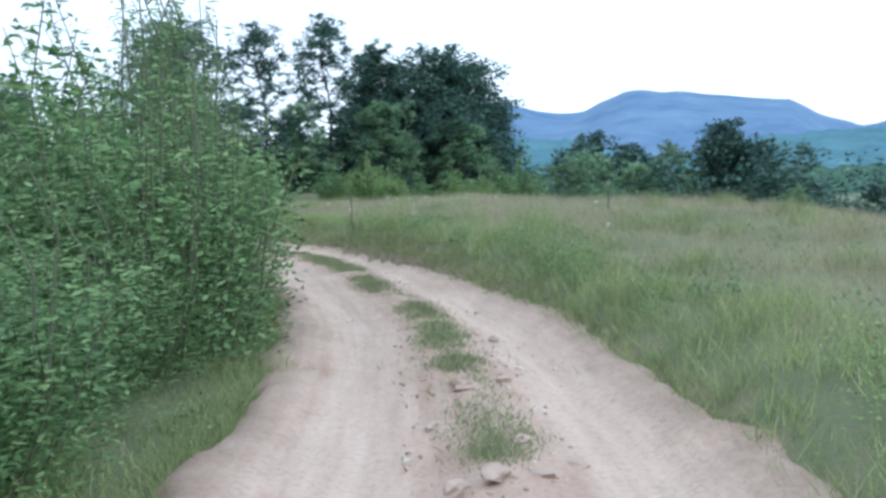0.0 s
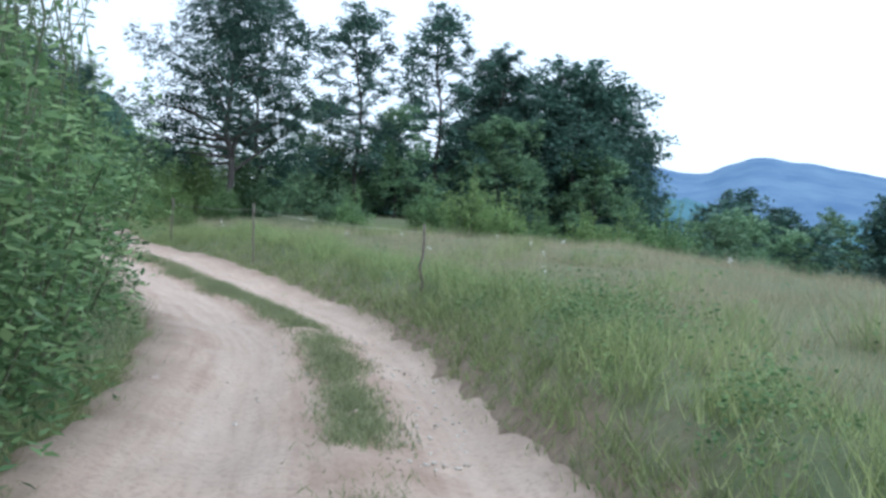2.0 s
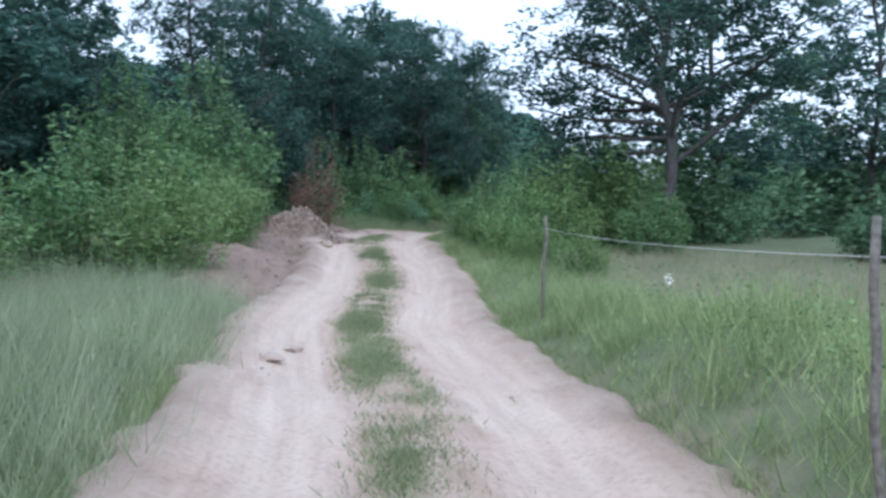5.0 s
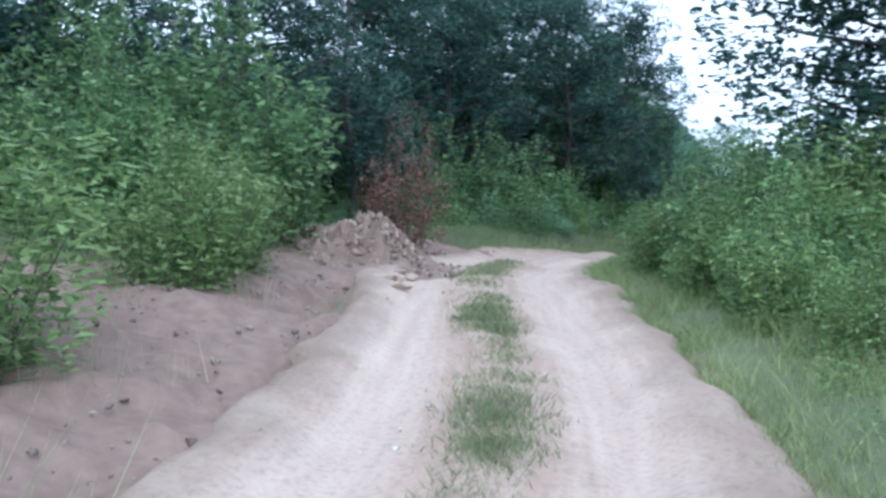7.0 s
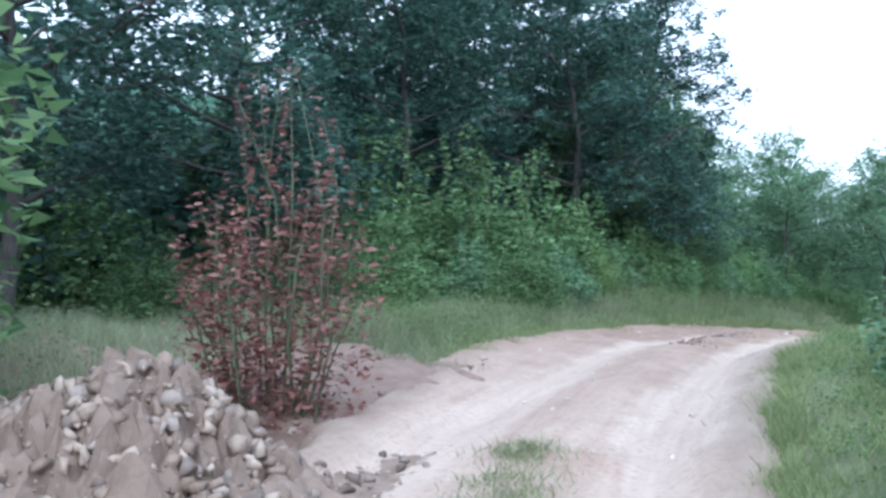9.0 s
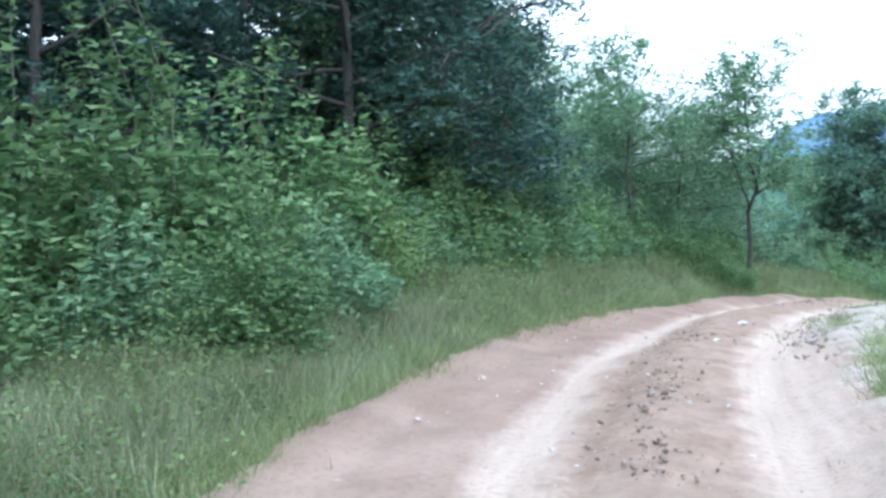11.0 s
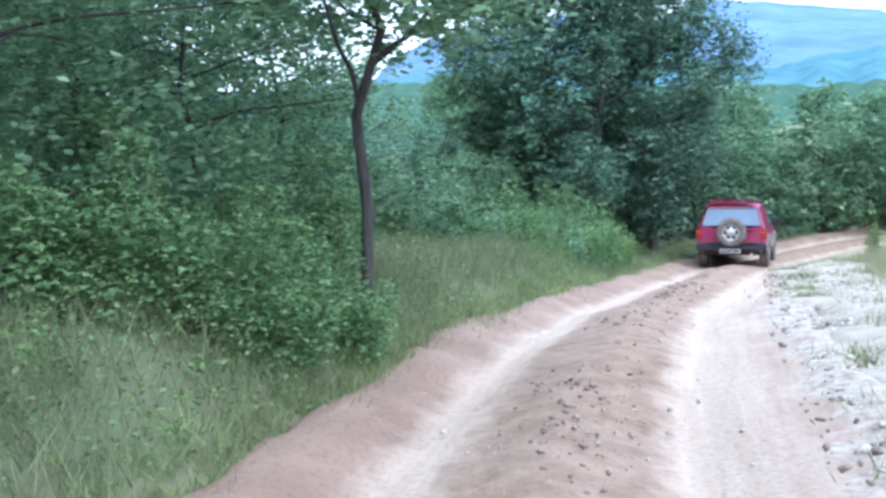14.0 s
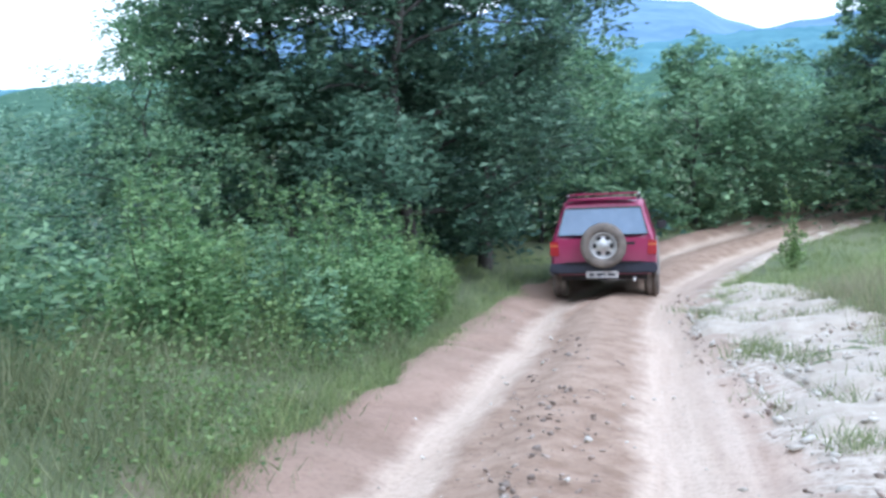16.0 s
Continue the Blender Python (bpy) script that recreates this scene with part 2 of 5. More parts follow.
# ---- the track's line: x, y and height of the road bed ----
LINE = np.array([
    (0.3, -40, 0.9), (0.2, -20, 0.5), (0.05, -8, 0.2), (0, 0, 0.0), (0.05, 5.9, -0.145), (-0.7, 12.0, -0.25),
    (-2.3, 17.4, -0.22), (-4.0, 22.65, -0.25), (-6.5, 27.2, -0.21), (-9.6, 32.0, -0.08), (-13.1, 36.2, -0.06),
    (-15.5, 39.6, 0.25), (-18.15, 42.6, 0.6), (-20.7, 46.0, 0.75), (-22.6, 51.5, 0.81), (-23.75, 56.7, 0.66),
    (-23.95, 61.8, 0.32), (-23.6, 67.1, -0.17), (-22.65, 71.9, -0.64), (-20.9, 78.5, -1.66), (-18.6, 86.4, -2.92),
    (-15.8, 92.0, -3.75), (-11.6, 97.2, -4.25), (-5.0, 102.0, -4.6), (4.0, 106.5, -5.2), (20.0, 112.0, -6.5)])


def smooth_line(pts, step):
    """A Catmull-Rom curve through the points, resampled at even steps."""
    out = []
    for i in range(len(pts) - 1):
        a, b, c, d = pts[max(i - 1, 0)], pts[i], pts[i + 1], pts[min(i + 2, len(pts) - 1)]
        for t in np.arange(0, 1, 0.02):
            out.append(0.5 * (2 * b + (c - a) * t + (2 * a - 5 * b + 4 * c - d) * t * t + (3 * b - a - 3 * c + d) * t ** 3))
    out = np.array(out)
    run = np.r_[0, np.cumsum(np.hypot(*np.diff(out[:, :2], axis=0).T))]
    at = np.arange(0, run[-1], step)
    return np.stack([np.interp(at, run, out[:, k]) for k in range(3)], 1)


STEP = 0.25
TRACK = smooth_line(LINE, STEP)
_way = np.gradient(TRACK[:, :2], axis=0)
_way /= np.linalg.norm(_way, axis=1)[:, None]
SIDE = np.stack([_way[:, 1], -_way[:, 0]], 1)
ORIGIN = int(np.argmin(np.hypot(TRACK[:, 0], TRACK[:, 1])))
ALONG = (np.arange(len(TRACK)) - ORIGIN) * STEP


def track_at(s):
    """Place, side vector (to the right) and bed height at s metres along the track."""
    f = [np.interp(s, ALONG, c) for c in (TRACK[:, 0], TRACK[:, 1], TRACK[:, 2], SIDE[:, 0], SIDE[:, 1])]
    return f


def from_track(s, d):
    x, y, z, ax, ay = track_at(s)
    return x + ax * d, y + ay * d


def to_track(x, y):
    """Metres along the track and metres to its right, for arrays of places."""
    x, y = np.atleast_1d(np.asarray(x, float)), np.atleast_1d(np.asarray(y, float))
    s, d, z = np.empty(len(x)), np.empty(len(x)), np.empty(len(x))
    T = TRACK[::2]
    for i in range(0, len(x), 4000):
        q = slice(i, i + 4000)
        dist = (x[q, None] - T[None, :, 0]) ** 2 + (y[q, None] - T[None, :, 1]) ** 2
        k = dist.argmin(1)
        rx, ry = x[q] - T[k, 0], y[q] - T[k, 1]
        side = SIDE[::2][k]
        lateral = rx * side[:, 0] + ry * side[:, 1]
        d[q] = np.sign(lateral + 1e-9) * np.sqrt(dist[np.arange(len(k)), k])
        s[q], z[q] = ALONG[::2][k], T[k, 2]
    return s, d, z


def ease(v, a, b):
    t = np.clip((v - a) / (b - a), 0, 1)
    return t * t * (3 - 2 * t)


def waves(x, y, size, seed):
    """Cheap smooth noise of about unit range, for arrays."""
    r = np.random.RandomState(seed)
    out = 0
    for k in range(6):
        a, w, ph = r.uniform(0, 2 * np.pi), 2 * np.pi / size * r.uniform(0.6, 1.7), r.uniform(0, 6.28)
        out = out + np.sin((x * np.cos(a) + y * np.sin(a)) * w + ph)
    return out / 3.5


def lumps(x, y, size, seed):
    """Smooth random relief without a repeat, about -1 to 1, for arrays."""
    table = np.random.RandomState(seed).uniform(-1, 1, (256, 256))
    u, v = np.asarray(x) / size, np.asarray(y) / size
    i, j = np.floor(u).astype(int), np.floor(v).astype(int)
    a, b = u - i, v - j
    a, b = a * a * (3 - 2 * a), b * b * (3 - 2 * b)
    at = lambda p, q: table[p % 256, q % 256]
    return (at(i, j) * (1 - a) + at(i + 1, j) * a) * (1 - b) + (at(i, j + 1) * (1 - a) + at(i + 1, j + 1) * a) * b


EDGE_S = [0, 5, 10, 14, 18, 22, 25, 30, 35, 40, 45, 53, 59, 62, 67, 72, 78, 83, 87, 91, 100]
EDGE_L = [1.5, 1.45, 1.2, 1.15, 0.95, 1.0, 1.3, 1.4, 1.6, 1.5, 1.15, 1.1, 1.75, 1.75, 1.8, 1.8, 1.75, 1.9, 1.8, 1.4, 1.4]
EDGE_R = [1.25, 1.27, 1.4, 1.5, 1.62, 1.64, 1.5, 1.4, 1.2, 1.15, 1.25, 1.45, 1.3, 1.5, 1.6, 1.5, 1.3, 1.2, 1.3, 1.4, 1.4]


def over_edge(s, d):
    """Metres beyond the track's edge; negative on the track."""
    return np.where(d > 0, d - np.interp(s, EDGE_S, EDGE_R), -d - np.interp(s, EDGE_S, EDGE_L))


def ground_z(x, y, bare=False):
    """Height of the land. bare: without the trough in which the track lies."""
    x, y = np.atleast_1d(np.asarray(x, float)), np.atleast_1d(np.asarray(y, float))
    s, d, z = to_track(x, y)
    right, left = np.maximum(d, 0), np.maximum(-d, 0)
    early, late = 1 - ease(s, 34, 48), ease(s, 58, 70)
    up = ease(right, 1.35, 2.25) * ((0.38 + 0.28 * ease(s, 8, 18) * (1 - ease(s, 33, 42))) * early + 0.12 * (1 - early)) + ease(left, 1.5, 3.0) * 0.18
    up += early * ease(right, 3, 12) * 0.12
    crest = 4.2 + 0.22 * np.clip(s, 0, 40)
    up -= early * np.clip(right - crest, 0, 60) * 0.15
    up += late * ease(right, 2.5, 5.0) * 0.75 * (1 - ease(s, 90, 108))
    up -= (1 - early) * np.clip(right - 16, 0, 60) * 0.14
    up += late * ease(left, 1.8, 3.2) * 0.55 * (1 - ease(s, 84, 92))
    up -= late * np.clip(left - 5.5, 0, 30) * 0.24
    up -= np.clip(left - 30, 0, 60) * 0.12 * (1 - late)
    z = z + up
    far = ease(np.abs(d), 60, 200)
    z = z * (1 - far) + far * -13.0
    z += (0.05 * waves(x, y, 2.7, 3) + 0.09 * waves(x, y, 9, 4)) * ease(np.abs(d), 1.6, 4)
    if not bare:
        z = z - 0.35 * (1 - ease(over_edge(s, d), -0.55, 0.2))
    return z


def mesh_of(name, verts, faces, mat=None, smooth=False):
    """A mesh from arrays; faces all have the same number of corners."""
    me = bpy.data.meshes.new(name)
    verts, faces = np.asarray(verts, np.float32), np.asarray(faces, np.int32)
    k = faces.shape[1]
    me.vertices.add(len(verts)), me.loops.add(faces.size), me.polygons.add(len(faces))
    me.vertices.foreach_set("co", verts.ravel())
    me.loops.foreach_set("vertex_index", faces.ravel())
    me.polygons.foreach_set("loop_start", np.arange(0, faces.size, k, dtype=np.int32))
    if smooth:
        me.polygons.foreach_set("use_smooth", np.ones(len(faces), bool))
    me.update(calc_edges=True)
    if mat:
        me.materials.append(mat)
    return me


def grid_faces(rows, cols):
    a = np.arange(rows * cols).reshape(rows, cols)
    return np.stack([a[:-1, :-1], a[:-1, 1:], a[1:, 1:], a[1:, :-1]], -1).reshape(-1, 4)


def spread(lo, hi, step, edge, growth=1.22):
    mid = np.arange(lo, hi + step / 2, step)
    outer, w, v = [], step, 0.0
    while v < edge:
        w *= growth
        v += w
        outer.append(v)
    outer = np.array(outer)
    return np.r_[lo - outer[::-1], mid, hi + outer]


gx, gy = spread(-44, 20, 0.4, 4300), spread(-6, 110, 0.4, 4300)
GX, GY = np.meshgrid(gx, gy)
gz = ground_z(GX.ravel(), GY.ravel())
_s, _d, _ = to_track(GX.ravel(), GY.ravel())
gz -= 0.22 * ease(_s, 41.3, 42.5) * (1 - ease(_s, 55, 56.5)) * ease(-_d, 1.0, 1.8) * (1 - ease(-_d, 4.8, 5.6))  # dug away under the bare soil
ground = new("ground", mesh_of("ground", np.stack([GX.ravel(), GY.ravel(), gz], 1), grid_faces(len(gy), len(gx)), TURF, True))
def rim_layer(ob, beyond):
    """How far each corner lies beyond the track's rim, for the materials."""
    at = np.empty(len(ob.data.loops), np.int32)
    ob.data.loops.foreach_get("vertex_index", at)
    layer = ob.data.uv_layers.new(name="beyond_rim")
    layer.data.foreach_set("uv", np.stack([beyond, 0 * beyond], 1)[at].astype(np.float32).ravel())


rim_layer(ground, np.clip(over_edge(_s, _d), -3, 3))
tagged(ground, "uneven grassy ground beside the clay track", "ground", kind="structure")

# ---- the track itself: two ruts, a crown, crumbling edges ----
rs = np.r_[np.arange(-14, 96, 0.08), np.arange(96, 128, 0.4)]
rd = np.r_[-3.2, -2.8, np.arange(-2.4, 2.41, 0.075), 2.8, 3.2]
RS, RD = np.meshgrid(rs, rd, indexing="ij")
RX, RY = from_track(RS.ravel(), RD.ravel())
bed = np.interp(RS.ravel(), ALONG, TRACK[:, 2])
fs, fd = RS.ravel(), RD.ravel()
CROWN_S, CROWN_D = [0, 10, 14, 18, 22, 25, 30, 35, 40, 45, 52, 62, 67, 70, 74, 78, 83, 87, 91], [0, 0.2, 0.3, 0.55, 0.55, 0.35, 0.1, -0.15, -0.25, 0, 0.2, 0.2, 0.02, -0.14, -0.3, -0.42, -0.5, -0.3, 0]


def crown_at(s):
    return np.interp(s, CROWN_S, CROWN_D)


mid = crown_at(fs)
wander = 0.10 * waves(fs, fd * 0, 7, 11)
rut = np.exp(-((np.abs(fd - mid + wander) - 0.78) / 0.27) ** 2)
hump = np.exp(-((fd - mid + wander) / 0.24) ** 2)
gully = np.exp(-((fd - mid + 0.38 + 0.12 * waves(fs, fd * 0, 5, 21)) / 0.09) ** 2) * (0.5 + 0.5 * waves(fs, fd * 0, 17, 22))
rz = bed - 0.07 * rut + 0.05 * hump - 0.05 * np.clip(gully, 0, 1)
rz -= 0.02 * ease(fs, 60, 68) * rut
rz += (0.016 - 0.009 * ease(fs, 58, 68)) * lumps(RX, RY, 0.34, 5) + 0.045 * lumps(RX, RY, 1.2, 6) + 0.008 * lumps(RX, RY, 0.17, 7)
rz += ease(fs, 58, 68) * np.exp(-((fd - mid) / 0.42) ** 2) * (0.008 * lumps(RX, RY, 0.2, 15) + 0.02)
beyond = over_edge(fs, fd) + 0.10 * lumps(RX, RY, 0.5, 8) + 0.06 * lumps(RX, RY, 0.24, 10) + 0.16 * lumps(RX, RY, 2.4, 9)
rz += 0.10 * ease(beyond, -0.45, 0.1) - 1.0 * ease(beyond, 0.15, 0.9)
road = new("road", mesh_of("road", np.stack([RX, RY, rz], 1), grid_faces(len(rs), len(rd)), CLAY, True))
uvl = road.data.uv_layers.new(name="along_across")
loops = np.empty(len(road.data.loops), np.int32)
road.data.loops.foreach_get("vertex_index", loops)
uvl.data.foreach_set("uv", np.stack([fs, fd - mid], 1)[loops].astype(np.float32).ravel())
rim_layer(road, beyond)
tagged(road, "pale rutted clay track with a rough raised crown", "road", kind="structure")

# ---- hills and mountains in the distance, seen over the trees ----
def ridge(name, centre, distance, depth, profile, mat, label, rough_, foot=-60.0, seed=1, skyline=0.0):
    """A long hill whose skyline follows (degrees to the left, degrees of height) pairs, seen from the centre."""
    az = np.radians(np.arange(profile[-1][0], profile[0][0], 0.3))
    el = np.interp(np.degrees(az), [p[0] for p in profile][::-1], [p[1] for p in profile][::-1])
    top = centre[2] + distance * np.tan(np.radians(el))
    top = top + rough_ * waves(az * distance, az * 0, distance * 0.05, seed) + skyline * waves(az * distance, az * 0, 14, seed + 7)
    rows = []
    for k in range(24):
        f = k / 23
        r = distance - depth * (1 - f)
        h = foot + (top - foot) * f ** 0.85
        h = h + (1 - f) * f * 4 * rough_ * 1.5 * waves(az * distance, az * 0 + r, distance * 0.06, seed + 1)
        rows.append(np.stack([centre[0] - np.sin(az) * r, centre[1] + np.cos(az) * r, h], 1))
    v = np.concatenate(rows)
    ob = new(name, mesh_of(name, v, grid_faces(24, len(az)), mat, True))
    return tagged(ob, label, "hill", kind="structure")


# Blueness of distance and a glow come from the material, not from air.
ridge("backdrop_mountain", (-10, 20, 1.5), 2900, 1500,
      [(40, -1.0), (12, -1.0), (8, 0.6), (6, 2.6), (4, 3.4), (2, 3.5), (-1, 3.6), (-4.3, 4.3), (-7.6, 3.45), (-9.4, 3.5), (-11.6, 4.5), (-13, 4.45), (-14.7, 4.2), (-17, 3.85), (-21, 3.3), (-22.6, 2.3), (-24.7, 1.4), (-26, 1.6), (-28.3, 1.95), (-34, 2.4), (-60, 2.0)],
      MOUNTAIN, "flat-topped mountain with blue haze painted into its colour", 5)
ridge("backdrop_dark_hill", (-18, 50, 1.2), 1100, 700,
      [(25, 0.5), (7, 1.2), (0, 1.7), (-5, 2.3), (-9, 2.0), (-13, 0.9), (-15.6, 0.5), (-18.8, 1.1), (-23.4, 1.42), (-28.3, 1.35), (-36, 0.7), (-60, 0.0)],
      DARK_HILL, "wooded hill with blue haze painted into its colour", 3, -40, 5, 1.5)
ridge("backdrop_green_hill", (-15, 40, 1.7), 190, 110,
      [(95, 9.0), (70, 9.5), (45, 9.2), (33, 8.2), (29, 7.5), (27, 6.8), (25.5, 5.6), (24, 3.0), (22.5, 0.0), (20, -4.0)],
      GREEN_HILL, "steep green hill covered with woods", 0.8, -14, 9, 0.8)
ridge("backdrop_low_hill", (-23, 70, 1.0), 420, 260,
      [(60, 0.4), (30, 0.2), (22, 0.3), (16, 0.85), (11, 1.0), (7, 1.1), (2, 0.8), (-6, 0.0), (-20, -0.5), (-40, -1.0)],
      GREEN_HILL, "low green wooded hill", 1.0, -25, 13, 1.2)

# ---- plants ----
def part(name, me, parent, label=""):
    ob = new(name, me)
    ob.parent = parent
    return tagged(ob, label)


def rotations(r, n):
    """n random turns as matrices."""
    q = r.normal(size=(n, 4))
    q /= np.linalg.norm(q, axis=1)[:, None]
    w, x, y, z = q.T
    return np.stack([1 - 2 * (y * y + z * z), 2 * (x * y - z * w), 2 * (x * z + y * w),
                     2 * (x * y + z * w), 1 - 2 * (x * x + z * z), 2 * (y * z - x * w),
                     2 * (x * z - y * w), 2 * (y * z + x * w), 1 - 2 * (x * x + y * y)], 1).reshape(-1, 3, 3)


def leaf_cloud(r, centres, size, slim=0.55, flat=0.5, far=False):
    """One folded leaf of four corners at every centre; three corners will do for trees that stay far."""
    n = len(centres)
    m = rotations(r, n)
    m[:, 2] *= flat
    w = size * r.uniform(0.65, 1.35, n)
    shape = np.array([(0, -0.5, 0), (slim / 2, 0.05, 0.10), (0, 0.5, -0.06), (-slim / 2, 0.05, 0.10)])
    if far:
        shape = 1.3 * np.array([(0, -0.55, 0), (slim * 0.55, 0.1, 0.08), (-slim * 0.25, 0.5, -0.05)])
    v = np.einsum("nij,kj->nki", m, shape) * w[:, None, None] + centres[:, None]
    return v.reshape(-1, 3), np.arange(len(shape) * n).reshape(n, -1)


def tube(path, radii, sides=6):
    """A tapered limb along a path."""
    path, n = np.asarray(path, float), len(path)
    way = np.gradient(path, axis=0)
    way /= np.linalg.norm(way, axis=1)[:, None] + 1e-9
    ref = np.where(np.abs(way[:, 2:3]) > 0.9, np.array([[1.0, 0, 0]]), np.array([[0, 0, 1.0]]))
    a = np.cross(way, ref)
    a /= np.linalg.norm(a, axis=1)[:, None] + 1e-9
    b = np.cross(way, a)
    t = np.arange(sides) * 2 * np.pi / sides
    ring = a[:, None] * np.cos(t)[None, :, None] + b[:, None] * np.sin(t)[None, :, None]
    v = (path[:, None] + ring * np.asarray(radii)[:, None, None]).reshape(-1, 3)
    i = np.arange(n * sides).reshape(n, sides)
    j = np.roll(i, -1, axis=1)
    f = np.stack([i[:-1], j[:-1], j[1:], i[1:]], -1).reshape(-1, 4)
    return v, f


def joined(pieces):
    vs, fs, k = [], [], 0
    for v, f in pieces:
        vs.append(v), fs.append(f + k)
        k += len(v)
    return np.concatenate(vs), np.concatenate(fs)


def bent(r, a, b, n=6, sag=0.08):
    a, b = np.asarray(a, float), np.asarray(b, float)
    t = np.linspace(0, 1, n)[:, None]
    off = r.normal(size=3) * np.linalg.norm(b - a) * sag
    return a + (b - a) * t + np.sin(np.pi * t) * off + r.normal(size=(n, 3)) * 0.012 * np.linalg.norm(b - a) * (t > 0) * (t < 1)


def in_ball(r, n, shell=0.35):
    v = r.normal(size=(n, 3))
    v /= np.linalg.norm(v, axis=1)[:, None]
    return v * (r.uniform(shell, 1, n) ** 0.6)[:, None]


def make_tree(name, label, seed, height, spread_, low, leaf, leaves, size, trunk_r, limbs=14, ball=0.30, lean=0.02, droop=0.0, fill=1.0, forks=(), near=False, twigs=True):
    """A broadleaf tree: trunk, limbs and a crown of single leaves in uneven boughs."""
    r = np.random.RandomState(seed)
    tree = new(name)
    top = np.array([r.normal() * lean * height, r.normal() * lean * height, height * 0.9])
    stem = bent(r, (0, 0, -0.4), top, 9, 0.02)
    flare = np.linspace(1, 0.16, 9)
    flare[0] = 1.35
    woods, boughs = [tube(stem, trunk_r * flare, 8)], []
    for k in range(limbs):
        f = low + (0.97 - low) * ((k + r.uniform(0, 0.9)) / limbs)
        start = np.array([np.interp(f * height * 0.9, stem[:, 2], stem[:, c]) for c in range(3)])
        wide = spread_ * (1 - 0.75 * max(0, (f - 0.45) / 0.55) ** 1.5) * (0.55 + 0.45 * min(1, (f - low) / 0.15 + 0.4)) * r.uniform(0.65, 1.15)
        a = k * 2.4 + r.uniform(-0.6, 0.6)
        end = start + np.array([np.cos(a) * wide, np.sin(a) * wide, height * (r.uniform(0.02, 0.13) - droop)])
        rr = trunk_r * (1 - 0.75 * f) * 0.5
        limb = bent(r, start, end, 6, 0.08)
        woods.append(tube(limb, np.linspace(rr, 0.012, 6), 4))
        for q, part_r in ((0.55, 0.8), (0.8, 1.0), (1.0, 0.85)):
            c = limb[0] + (limb[-1] - limb[0]) * q + r.normal(size=3) * 0.10 * spread_
            boughs.append((c, spread_ * ball * part_r * r.uniform(0.75, 1.25)))
            if twigs:
                tw = c + r.normal(size=3) * spread_ * ball * 0.6
                woods.append(tube(bent(r, limb[int(q * 5)], tw, 4, 0.1), np.linspace(rr * 0.35, 0.006, 4), 4))
    for z0, way in forks:
        start = np.array([np.interp(z0, stem[:, 2], stem[:, c]) for c in range(3)])
        limb = bent(r, start, start + np.array(way), 6, 0.05)
        woods.append(tube(limb, np.linspace(trunk_r * 0.4, 0.012, 6), 6))
        boughs += [(limb[-1], spread_ * ball), (limb[3] + (0, 0, 0.1), spread_ * ball * 0.85)]
    boughs.append((top + np.array((0, 0, height * 0.06)), spread_ * ball * 0.8))
    boughs.append((top + np.array((0, 0, height * -0.05)), spread_ * ball * 1.1))
    part("trunk", mesh_of("trunk", *joined(woods), BARK, True), tree)
    vol = np.array([b[1] ** 2.2 for b in boughs])
    share = np.maximum(12, (leaves * vol / vol.sum()).astype(int))
    pts = []
    for (c, rad), n in zip(boughs, share):
        tw = in_ball(r, max(4, n // 26), 0.3) * rad * np.array((1, 1, 0.8))
        p = np.repeat(tw, 26, axis=0)[:n] + r.normal(size=(min(n, len(tw) * 26), 3)) * rad * np.array((0.17, 0.17, 0.11)) * fill
        pts.append(c + p)
    pts = np.concatenate(pts)
    part("crown", mesh_of("crown", *leaf_cloud(r, pts, size, 0.62, 0.5, not near), leaf), tree)
    return tagged(tree, label, "tree")


def make_shrub(name, label, seed, height, spread_, leaf, leaves, size, stems=16, shoots=6, category="bush", slim=0.5, near=False):
    """A many-stemmed bush, leafy to the ground, with shoots that stand out of it."""
    r = np.random.RandomState(seed)
    bush = new(name)
    woods, pts = [], []
    for k in range(stems + shoots):
        a, out = k * 2.4 + r.uniform(-0.5, 0.5), spread_ * math.sqrt((k % stems + 0.5) / stems)
        shoot = k >= stems
        h = height * (r.uniform(0.55, 0.95) * (1 - 0.35 * (out / spread_) ** 2) if not shoot else r.uniform(0.95, 1.25))
        out = out * (0.7 if shoot else 1.0)
        foot = np.array([np.cos(a) * out * 0.35, np.sin(a) * out * 0.35, -0.12])
        tip = np.array([np.cos(a) * out * 0.85, np.sin(a) * out * 0.85, h])
        stem = bent(r, foot, tip, 7, 0.07)
        woods.append(tube(stem[::2], np.linspace(0.015, 0.004, 4) * (height / 2.5) ** 0.5, 4))
        n = int(leaves / (stems + shoots * 0.35) * (0.35 if shoot else 1))
        f = r.uniform(0.06, 1.0, n) ** 0.95
        base = np.stack([np.interp(f, np.linspace(0, 1, 7), stem[:, c]) for c in range(3)], 1)
        rad = spread_ * (0.10 if shoot else 0.27) * (1.15 - 0.6 * f)
        twig = np.clip(r.normal(size=(max(3, n // 24), 3)), -1.5, 1.5)
        pts.append(base + (twig[r.randint(len(twig), size=n)] * 0.85 + np.clip(r.normal(size=(n, 3)), -1.6, 1.6) * 0.27) * rad[:, None] * np.array((1, 1, 0.6)))
    pts = np.concatenate(pts)
    pts[:, 2] = np.abs(pts[:, 2]) + 0.02
    pts = pts[np.hypot(pts[:, 0], pts[:, 1]) < spread_ * (0.72 + 0.4 * pts[:, 2] / height)]
    part("stem", mesh_of("stem", *joined(woods), SHOOT, True), bush)
    part("foliage", mesh_of("foliage", *leaf_cloud(r, pts, size, slim, 0.5, not near), leaf), bush)
    return tagged(bush, label, category)


USED = set()


